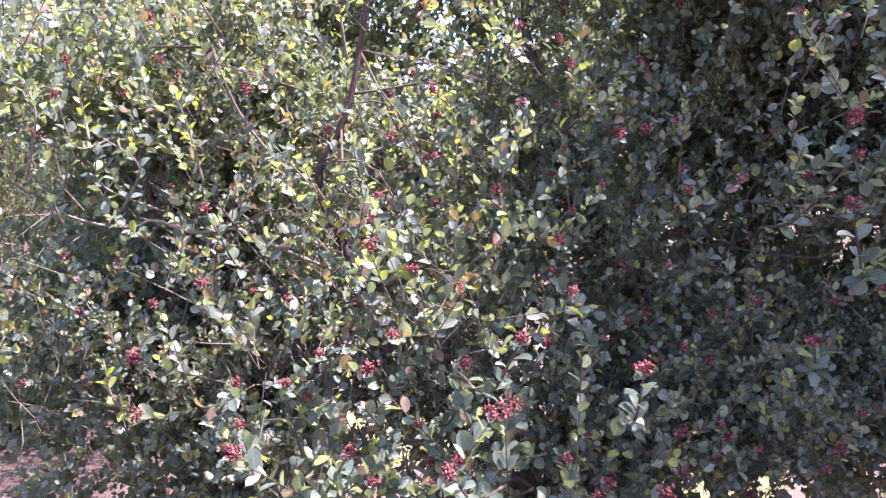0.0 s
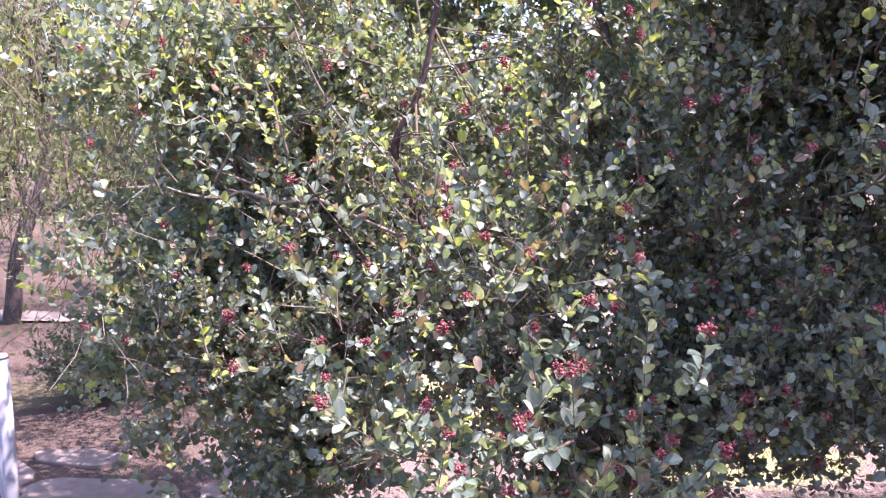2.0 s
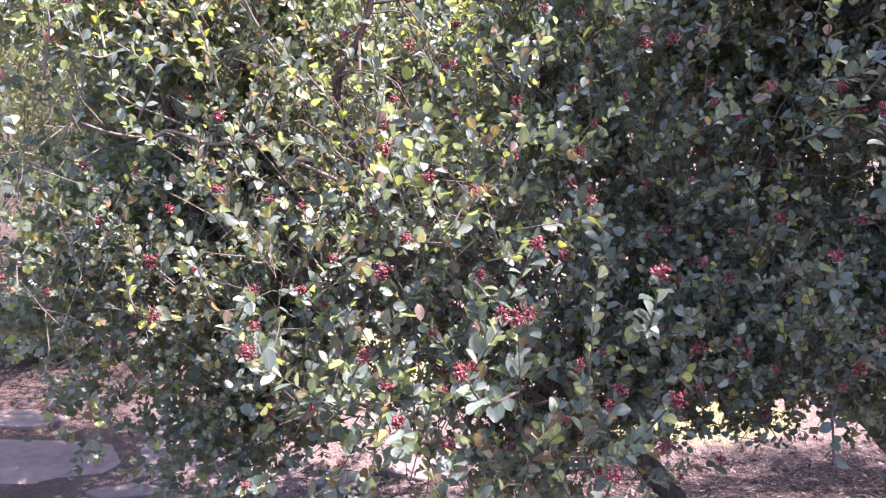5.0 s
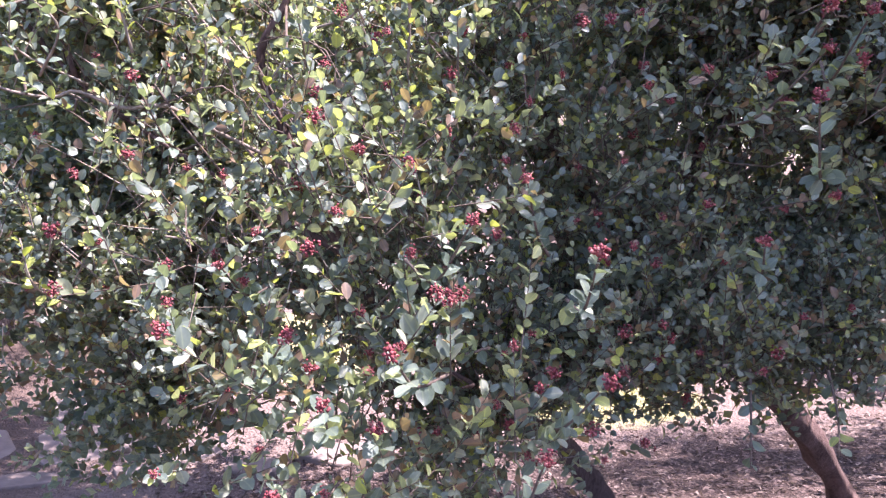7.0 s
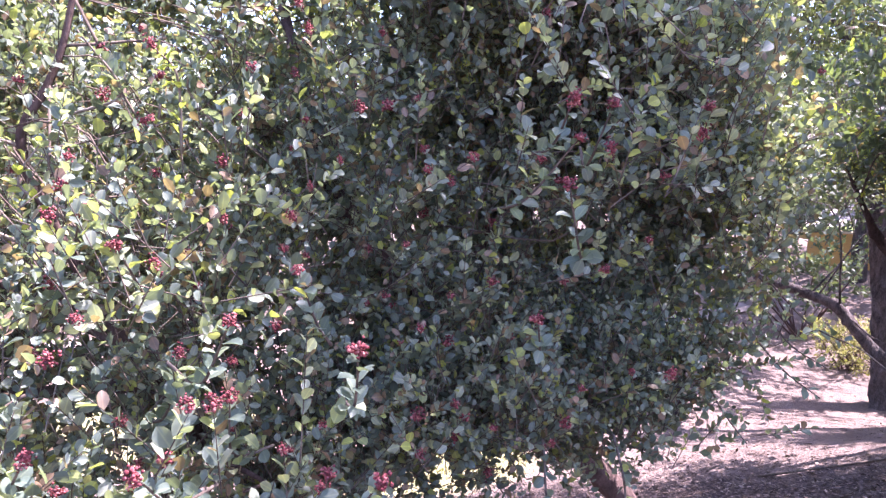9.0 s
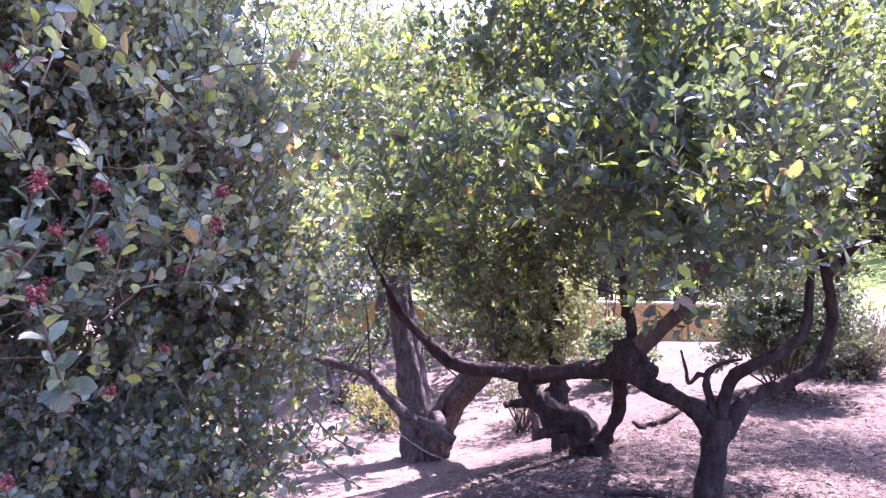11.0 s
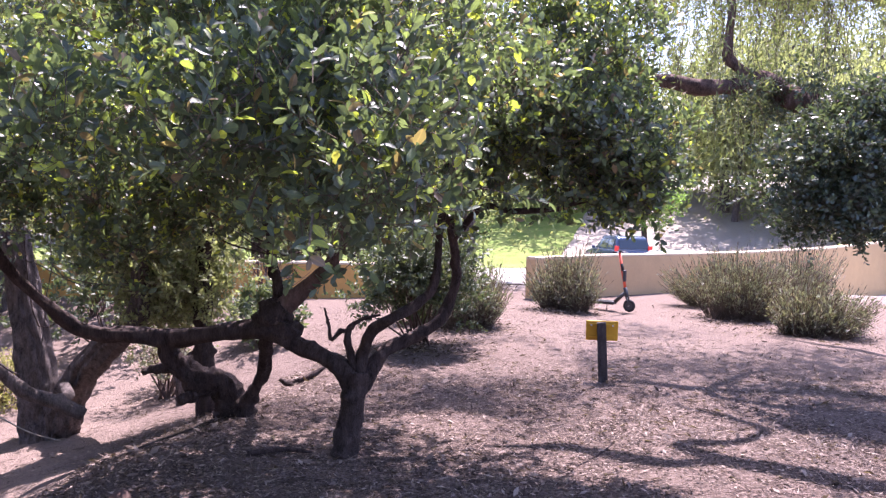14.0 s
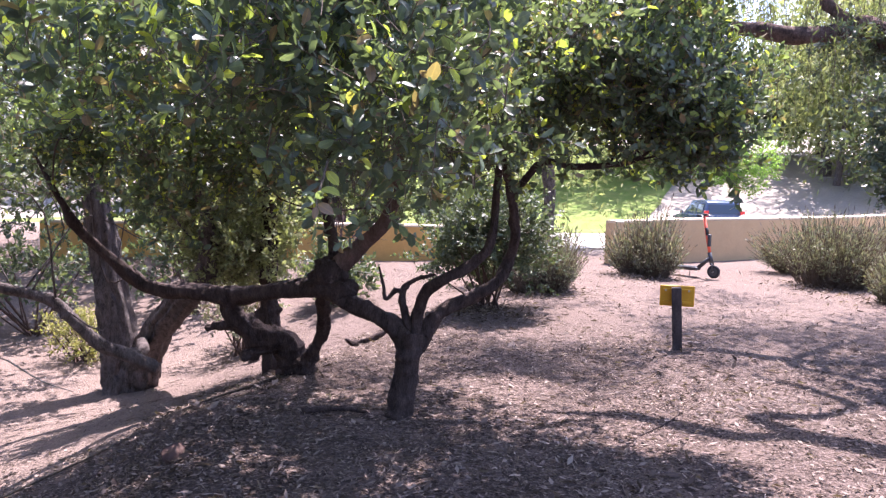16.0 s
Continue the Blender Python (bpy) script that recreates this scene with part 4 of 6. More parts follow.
# more clusters on the outermost shoots of the near side
rel = tips - (0.05, 0.1, 1.5)
dist = np.linalg.norm(rel, axis=1)
cell = np.round(np.degrees(np.arctan2(rel[:, 0], rel[:, 1])) / 2.4) * 1000 + np.round(np.degrees(np.arcsin(rel[:, 2] / dist)) / 2.4)
order = np.argsort(dist)
_, first = np.unique(cell[order], return_index=True)
outer = order[first]
outer = outer[(dist[outer] > 1.35) & (dist[outer] < 3.0) & (tips[outer, 2] < 2.7) & (tips[outer, 0] < 0.9 + rng.exponential(0.5, len(outer)))]
for i in rng.choice(outer, min(185, len(outer)), replace=False):
    ob = part("fruit_head", BERRY_MESHES[int(i) % 5], None, berry_tree, "cluster of dusty red berries")
    d = Vector(rng.normal(0, 0.5, 3)) + Vector((0, 0, 1))
    ob.matrix_basis = Matrix.Translation(tips[i]) @ d.to_track_quat("Z", "Y").to_matrix().to_4x4() @ Matrix.Scale(rng.uniform(0.6, 1.15), 4)


# ---- the gnarled trees on the mound ----
oak = thing("gnarled_tree", "small dark forked tree with a wide glossy green crown", "tree", group="gnarled trees")
T1 = [
    ("trunk", [(4.9, 2.1, -0.12), (4.9, 2.08, 0.08), (4.91, 2.05, 0.26), (4.93, 2.03, 0.44), (4.95, 2.02, 0.62)], [0.12, 0.088, 0.075, 0.078, 0.09]),
    ("limb", [(4.95, 2.03, 0.5), (4.92, 2.11, 0.64), (4.91, 2.22, 0.71), (4.91, 2.39, 0.77), (4.92, 2.52, 0.82), (4.93, 2.65, 0.88)], [0.075, 0.066, 0.062, 0.062, 0.066, 0.07]),
    ("limb", [(4.95, 2.58, 0.9), (4.96, 2.56, 1.0), (4.95, 2.37, 1.15), (4.84, 2.14, 1.35), (4.69, 2.0, 1.6), (4.5, 1.9, 2.0)], [0.075, 0.07, 0.055, 0.045, 0.035, 0.015]),
    ("limb", [(4.95, 2.61, 0.9), (4.98, 2.59, 1.14), (4.98, 2.64, 1.34), (4.9, 2.63, 1.63), (4.8, 2.7, 2.2)], [0.05, 0.04, 0.034, 0.028, 0.012]),
    ("limb", [(4.93, 2.6, 0.87), (5.01, 3.0, 0.82), (5.15, 3.46, 0.73), (5.05, 3.73, 0.75), (4.94, 4.06, 0.78), (4.71, 4.15, 0.97), (4.48, 4.23, 1.21), (4.29, 4.22, 1.45), (4.2, 4.3, 1.7)],
     [0.06, 0.055, 0.06, 0.055, 0.046, 0.038, 0.028, 0.018, 0.006]),
    ("limb", [(4.95, 2.0, 0.52), (4.96, 1.98, 0.74), (4.89, 1.89, 0.9), (4.85, 1.75, 0.99), (4.91, 1.61, 1.08), (4.95, 1.51, 1.21), (4.99, 1.49, 1.55), (4.8, 1.4, 2.1)],
     [0.07, 0.056, 0.05, 0.046, 0.042, 0.036, 0.03, 0.012]),
    ("limb", [(4.96, 1.98, 0.52), (5.03, 1.91, 0.69), (5.12, 1.83, 0.77), (5.18, 1.69, 0.84), (5.24, 1.55, 0.94), (5.28, 1.48, 1.09), (5.21, 1.43, 1.3), (5.11, 1.45, 1.55), (5.02, 1.47, 1.82), (5.0, 1.4, 2.4)],
     [0.075, 0.064, 0.058, 0.055, 0.052, 0.048, 0.042, 0.036, 0.03, 0.012]),
    ("limb", [(5.14, 1.44, 1.48), (5.09, 1.25, 1.69), (5.06, 1.05, 1.67), (5.03, 0.83, 1.68), (5.08, 0.68, 1.72), (5.0, 0.5, 1.9)], [0.03, 0.028, 0.026, 0.022, 0.018, 0.008]),
    ("dead_branch", [(4.94, 2.01, 0.58), (4.93, 2.06, 0.76), (4.93, 2.07, 0.88), (4.96, 2.01, 0.95), (5.0, 1.88, 0.99)], [0.036, 0.028, 0.022, 0.016, 0.008]),
    ("dead_branch", [(4.93, 2.07, 0.88), (4.92, 2.12, 0.88), (4.89, 2.17, 0.83), (4.89, 2.19, 0.92), (4.89, 2.22, 1.03)], [0.018, 0.016, 0.014, 0.012, 0.006]),
]
for k, (name, pts, rad) in enumerate(T1):
    rad = rad if k == 0 else [q * (0.72 if k in (5, 6, 7) else 1.08 if k == 4 else 0.92 if k == 2 else 0.88) for q in rad]
    part(name, tube(pts, rad, 12 * len(pts), 20, 0.13, 50 + k, 4, 0.07), M_BARK_DARK if k != 2 else M_BARK_BROWN, oak, "" if k != 2 else "reddish brown smooth limb")
burl = np.random.default_rng(58)
for at, size in (((4.95, 2.6, 0.96), (0.1, 0.12, 0.11)), ((4.93, 2.5, 0.86), (0.085, 0.1, 0.075)), ((4.97, 2.68, 0.9), (0.08, 0.085, 0.09))):
    bm = bmesh.new()
    bmesh.ops.create_icosphere(bm, subdivisions=4, radius=1)
    shift = Vector(burl.uniform(0, 9, 3))
    for v in bm.verts:
        c = v.co * (1 + 0.3 * noise.noise(v.co * 1.6 + shift) + 0.14 * noise.noise(v.co * 4.5 + shift) + 0.05 * noise.noise(v.co * 11 + shift))
        v.co = Vector((at[0] + c.x * size[0], at[1] + c.y * size[1], at[2] + c.z * size[2]))
    for f in bm.faces:
        f.smooth = True
    part("burl", bm, M_BARK_DARK, oak, "knotted dark burl at the fork")
HUBS_B = np.vstack([spline(p, 40)[18:] for n, p, r in T1[1:8]])
BLOBS_B = [
    (4.6, 2.25, 2.4, 1.5, 1.7, 0.85, 3.4),
    (3.4, 1.95, 2.25, 1.15, 0.95, 0.75, 1.15),
    (4.95, 0.85, 2.35, 0.75, 0.62, 0.5, 0.8),
    (5.2, 0.42, 2.05, 0.45, 0.34, 0.42, 1.1),
    (5.15, 0.4, 1.86, 0.3, 0.22, 0.2, 0.25),
    (5.2, 0.75, 2.85, 0.8, 0.6, 0.55, 0.65),
    (4.4, 3.4, 2.0, 1.0, 0.9, 0.75, 1.0),
    (5.0, 3.5, 1.75, 0.75, 0.65, 0.34, 0.6),
    (4.45, 4.15, 1.85, 0.6, 0.6, 0.36, 0.45),
    (2.75, 1.45, 1.9, 0.6, 0.5, 0.42, 0.4),
    (4.7, 1.8, 1.85, 0.9, 0.7, 0.3, 0.35),
    # next two: hardly visible masses added to shade lower leaves and the ground
    (3.0, 1.6, 3.2, 0.9, 1.1, 0.4, 0.8),
    (6.0, 2.0, 2.7, 0.9, 1.4, 0.5, 1.1),
    (5.05, 0.95, 1.86, 0.4, 0.4, 0.2, 0.22),
]
pos, out = clump_points(BLOBS_B, 440, 26, 0.24, 21, -0.4)
way = out * 0.6 + np.array([0, 0, 0.45]) + rng.normal(0, 0.45, out.shape)
fine_leaf, far_leaf, stem, tips = near_far(pos, way, pos[:, 0] < 2.85, 0.14, 11, (0.052, 0.5), 0.85, 22, up=0.1)
part("foliage", fine_leaf, M_LEAF_B, oak, "glossy upright green leaves, young ones yellow-green", kind="stuff")
part("foliage", far_leaf, M_LEAF_B, oak, "glossy upright green leaves, young ones yellow-green", kind="stuff")
part("twig_growth", stem, M_TWIG, oak, kind="stuff")
part("bough_growth", branchlets(pos[pos[:, 2] > 1.9], HUBS_B, 75, 23, 0.005), M_BARK_DARK, oak, "thin dark boughs", kind="stuff")
for k in range(16):
    root = np.array([2.35 + 0.07 * k, 1.2 + 0.35 * math.sin(k * 1.9), 1.5 + 0.5 * abs(math.sin(k * 2.3))])
    tip = root + np.array([-0.1, -0.05, 0.02]) + rng.normal(0, 0.06, 3)
    spray(oak, [root + (0.16, 0.06, 0.1), root, tip], BLADES_B, 11, 0.055, 300 + k, fruit=False)

twisted = thing("gnarled_tree", "dark twisted tree stump with horizontal limbs", "tree", group="gnarled trees")
T2 = [
    ("trunk", [(5.66, 3.24, -0.22), (5.62, 3.27, 0.02), (5.6, 3.29, 0.17), (5.54, 3.33, 0.33), (5.4, 3.4, 0.38), (5.26, 3.5, 0.5), (5.18, 3.54, 0.62), (5.15, 3.5, 0.76)], [0.2, 0.16, 0.15, 0.14, 0.12, 0.11, 0.1, 0.08]),
    ("trunk", [(5.58, 3.15, 0.0), (5.55, 3.12, 0.17), (5.53, 3.07, 0.27), (5.43, 2.93, 0.45), (5.19, 2.78, 0.69), (5.0, 2.68, 0.86)], [0.1, 0.085, 0.07, 0.06, 0.062, 0.06]),
    ("stub", [(5.27, 3.5, 0.47), (5.18, 3.61, 0.5), (5.14, 3.73, 0.47)], [0.06, 0.045, 0.035]),
    ("stub", [(5.5, 3.36, 0.32), (5.36, 3.43, 0.29), (5.25, 3.5, 0.25)], [0.08, 0.06, 0.05]),
    ("trunk", [(6.2, 3.84, -0.2), (6.23, 3.88, 0.18), (6.24, 3.91, 0.38), (6.26, 3.93, 0.67), (6.29, 3.95, 1.07), (6.23, 3.89, 1.6), (6.1, 3.8, 2.2)], [0.15, 0.12, 0.11, 0.1, 0.09, 0.07, 0.03]),
]
for k, (name, pts, rad) in enumerate(T2):
    rad = [q * 0.7 for q in rad]
    part(name, tube(pts, rad, 12 * len(pts), 24, 0.2, 70 + k, 7, 0.16), M_BARK_DARK, twisted)

grey_tree = thing("grey_tree", "large grey furrowed tree with two stems on the slope", "tree", group="gnarled trees")
T3 = [
    ("trunk", [(6.75, 6.0, -1.1), (6.75, 6.02, -0.72), (6.76, 6.08, -0.41), (6.77, 6.12, -0.11), (6.78, 6.2, 0.36), (6.78, 6.29, 0.77), (6.71, 6.33, 1.31), (6.6, 6.5, 2.1)],
     [0.32, 0.23, 0.19, 0.175, 0.165, 0.15, 0.13, 0.05]),
    ("stem", [(6.78, 5.86, -0.6), (6.74, 5.76, -0.36), (6.71, 5.68, -0.2), (6.54, 5.36, 0.13), (6.31, 4.89, 0.45), (6.06, 4.47, 0.7), (5.9, 4.3, 1.1), (5.8, 4.4, 1.8)],
     [0.17, 0.16, 0.15, 0.14, 0.12, 0.09, 0.07, 0.03]),
    ("low_limb", [(5.86, 4.82, -0.1), (5.71, 4.98, 0.03), (5.55, 5.13, 0.14), (5.41, 5.27, 0.35), (5.28, 5.39, 0.54), (4.99, 5.61, 0.67), (4.6, 5.9, 0.8)], [0.058, 0.06, 0.056, 0.05, 0.046, 0.042, 0.03]),
    ("low_limb", [(6.66, 5.72, -0.1), (6.35, 5.42, -0.02), (6.0, 5.1, 0.0), (5.71, 4.98, 0.03)], [0.06, 0.05, 0.05, 0.05]),
]
for k, (name, pts, rad) in enumerate(T3):
    part(name, tube(pts, rad, 16 * len(pts), 48 if k < 2 else 16, 0.06, 80 + k, 3 if k > 1 else 0, 0.2 if k < 2 else 0), M_BARK_GREY, grey_tree)
BLOBS_C = [(6.3, 7.3, 2.1, 2.1, 1.7, 0.9, 3), (4.8, 5.9, 1.5, 0.9, 0.8, 0.6, 0.5)]
pos, out = clump_points(BLOBS_C, 95, 24, 0.28, 31)
chunk, stem, tips = shoots(pos, out * 0.7 + (0, 0, 0.3) + rng.normal(0, 0.4, out.shape), 0.2, 12, (0.06, 0.5), 0.8, 32, LEAF_MID)
part("foliage", chunk, M_LEAF_DARK, grey_tree, "dull grey-green leaves", kind="stuff")
part("twig_growth", stem, M_TWIG, grey_tree, kind="stuff")
# same tree as the dull leaves above; sunlight is put into this leaf colour
pos2, out2 = clump_points([(6.25, 4.45, 1.5, 0.5, 0.6, 0.45, 1.2), (6.3, 4.2, 1.0, 0.45, 0.42, 0.42, 1.0), (5.9, 4.9, 1.75, 0.5, 0.6, 0.4, 0.3)], 130, 26, 0.2, 35, -0.6)
chunk, stem, tips = shoots(pos2, out2 * 0.7 + (0, 0, 0.3) + rng.normal(0, 0.4, out2.shape), 0.17, 12, (0.056, 0.44), 0.8, 36, LEAF_MID)
part("foliage", chunk, M_LEAF_HAZE_SUN, grey_tree, "small olive leaves on the leaning stem, sunlight put into their paler colour", kind="stuff")
part("twig_growth", stem, M_TWIG, grey_tree, kind="stuff")
pos = np.vstack((pos, pos2))
HUBS_C = np.vstack([spline(p, 40)[18:] for n, p, r in T3[:3]])
part("bough_growth", branchlets(pos[pos[:, 2] > 1.2], HUBS_C, 60, 33, 0.009), M_BARK_GREY, grey_tree, kind="stuff")

# ---- the tree that leans in over the clearing ----
lean = thing("overhanging_tree", "rough rusty-brown tree leaning over the clearing with hanging foliage", "tree")
T4 = [
    ("trunk", [(9.6, -5.6, -0.2), (9.5, -5.4, 0.8), (9.3, -4.8, 1.7), (9.0, -3.6, 2.3), (8.86, -2.36, 2.62), (8.95, -1.43, 2.9), (9.06, -1.0, 3.18), (8.96, -0.59, 3.1), (9.01, 0.05, 3.2), (9.0, 0.5, 3.3)],
     [0.3, 0.24, 0.21, 0.18, 0.15, 0.12, 0.1, 0.085, 0.07, 0.03]),
    ("limb", [(9.08, -1.06, 3.14), (9.01, -0.76, 3.31), (8.99, -0.64, 3.5), (9.01, -0.67, 3.98), (9.1, -0.6, 4.6)], [0.06, 0.05, 0.045, 0.038, 0.015]),
    ("limb", [(9.3, -4.8, 1.7), (8.4, -4.0, 3.0), (7.3, -3.2, 3.9), (6.2, -2.3, 4.3), (5.2, -1.6, 4.4), (4.3, -1.2, 4.6)], [0.16, 0.13, 0.1, 0.08, 0.05, 0.02]),
    ("limb", [(7.3, -3.2, 3.9), (6.4, -3.4, 4.4), (5.4, -3.2, 4.7), (4.4, -2.6, 4.9)], [0.07, 0.055, 0.04, 0.015]),
    ("limb", [(8.86, -2.36, 2.62), (8.2, -2.0, 2.9), (7.8, -1.7, 2.9), (7.6, -1.5, 2.5)], [0.06, 0.045, 0.03, 0.012]),
    # unseen limb added to carry the shading canopy above the berry tree
    ("limb", [(6.2, -2.3, 4.3), (5.6, -1.0, 4.6), (4.6, 0.6, 4.9), (3.2, 2.2, 5.0)], [0.06, 0.045, 0.03, 0.012]),
    ("limb", [(9.3, -4.8, 1.7), (10.2, -4.2, 3.2), (11.2, -3.2, 4.4), (12.4, -2.6, 5.0), (13.6, -1.4, 5.3)], [0.15, 0.12, 0.09, 0.06, 0.02]),
    # limbs above view, placed so that their shadows cross the clearing
    ("limb", [(7.3, -3.2, 3.9), (7.2, -2.2, 4.5), (7.2, -1.2, 4.7), (7.35, -0.4, 4.7), (7.37, 0.05, 4.75), (7.4, 0.4, 4.7), (7.45, 0.7, 4.8), (7.35, 1.2, 4.9)], [0.13, 0.115, 0.105, 0.095, 0.085, 0.07, 0.055, 0.02]),
    ("limb", [(7.35, -0.4, 4.7), (7.8, -0.1, 4.8), (8.05, -0.5, 4.85), (8.65, -0.7, 5.0), (9.25, -0.1, 5.1)], [0.075, 0.07, 0.06, 0.045, 0.02]),
    ("limb", [(9.3, -2.8, 4.2), (9.1, -1.7, 4.8), (9.5, -0.5, 5.0), (10.4, -0.7, 5.1), (11.5, -1.3, 5.2)], [0.08, 0.065, 0.05, 0.04, 0.015]),
    ("limb", [(9.0, -3.6, 2.3), (9.3, -2.8, 3.6), (9.8, -2.0, 4.6), (10.4, -1.2, 5.0)], [0.08, 0.06, 0.04, 0.015]),
]
for k, (name, pts, rad) in enumerate(T4):
    part(name, tube(pts, rad, 8 * len(pts), 12, 0.18, 90 + k, 6), M_BARK_RUST, lean)
BLOBS_D = [(7.52, -1.3, 1.95, 0.35, 0.58, 0.55, 1.1), (7.6, -1.8, 2.4, 0.45, 0.55, 0.55, 0.9), (9.0, -1.1, 3.0, 0.5, 0.7, 0.3, 0.25), (7.5, -1.45, 1.62, 0.25, 0.42, 0.3, 0.4)]
pos, out = clump_points(BLOBS_D, 100, 20, 0.17, 41)
chunk, stem, tips = shoots(pos, out * 0.6 + (0, 0, -0.1) + rng.normal(0, 0.4, out.shape), 0.18, 12, (0.054, 0.5), 0.8, 42, LEAF_MID)
part("foliage", chunk, M_LEAF_HANG, lean, "small dark hanging leaves", kind="stuff")
part("twig_growth", stem, M_TWIG, lean, kind="stuff")
# canopy mostly out of view, placed to dapple the clearing with shade
BLOBS_E = [(10.9, -2.9, 4.9, 1.7, 1.2, 0.4, 1.3), (7.4, 2.2, 5.7, 1.3, 1.0, 0.35, 1.1), (6.2, -2.6, 4.8, 1.9, 1.2, 0.45, 0.35), (8.8, -3.3, 4.6, 1.8, 1.6, 0.6, 0.7), (10.4, -1.6, 4.9, 1.7, 1.3, 0.5, 0.9), (12.2, -3.6, 5.0, 2.0, 1.5, 0.6, 1.0),
           (13.4, -1.0, 5.4, 1.6, 1.2, 0.5, 0.5), (7.0, -0.7, 4.9, 1.4, 1.0, 0.4, 0.12), (8.6, 0.7, 5.6, 1.4, 1.1, 0.35, 2.2), (10.6, -0.2, 6.0, 1.6, 1.0, 0.4, 1.4), (11.2, 1.1, 5.6, 1.2, 1.1, 0.35, 1.0)]
BLOBS_E = [(x + 0.2, y + 1.0, *rest) for x, y, *rest in BLOBS_E]
pos, out = crown_points(BLOBS_E, 4700, 0.6, 44, -0.06, 2.3)
# unseen canopy added only to shade the berry tree and ground beside it
unseen_shade, near_out = crown_points([(2.3, 3.3, 5.0, 1.0, 0.6, 0.3, 1.3), (2.6, 1.95, 5.0, 0.85, 0.7, 0.3, 1.2), (4.5, 4.2, 5.0, 1.0, 0.7, 0.3, 0.9)], 2700, 0.5, 46, -0.42, 5.5)
pos, out = np.vstack([pos, unseen_shade]), np.vstack([out, near_out])
chunk, stem, tips = shoots(pos, out * 0.4 + (0, 0, -0.7) + rng.normal(0, 0.3, out.shape), 0.32, 12, (0.075, 0.26), 0.8, 45, LEAF_THIN)
part("foliage", chunk, M_LEAF_FEATHER, lean, "feathery weeping foliage overhead, mostly unseen and added for shade", kind="stuff")
part("twig_growth", stem, M_TWIG, lean, kind="stuff")
r_ = np.random.default_rng(77)
n_, per_ = 620, 20
strand = np.stack([r_.uniform(8.2, 11.5, n_), r_.uniform(-3.2, 1.0, n_), r_.uniform(3.0, 5.0, n_)], -1)
strand = strand[clumpy(strand, 2.2, 3.0) > -0.4]
n_ = len(strand)
fall = r_.uniform(0.35, 1.2, n_)
u_ = (np.arange(per_) + 0.5) / per_
drift = r_.normal(0, 0.16, (n_, 2))
line_ = strand[:, None] + np.stack([drift[:, :1] * u_, drift[:, 1:] * u_, -fall[:, None] * u_], -1) + r_.normal(0, 0.03, (n_, per_, 3))
size_ = r_.uniform(0.05, 0.1, n_ * per_)
part("foliage", leaves(line_.reshape(-1, 3), r_.normal(0, 0.6, (n_ * per_, 3)) + (0, 0, -0.7), r_.normal(size=(n_ * per_, 3)), size_, size_ * 0.22, LEAF_THIN), M_LEAF_FEATHER, lean, "thin weeping strands of leaflets", kind="stuff")
part("twig_growth", sticks(strand, strand + np.stack([drift[:, 0], drift[:, 1], -fall], -1), np.full(n_, 0.004), np.full(n_, 0.002)), M_TWIG, lean, kind="stuff")
part("bough_growth", branchlets(np.vstack([pos, strand]), np.vstack([spline(p, 40)[16:] for n, p, r in T4]), 90, 43, 0.012, 1.1), M_BARK_GREY, lean, kind="stuff")


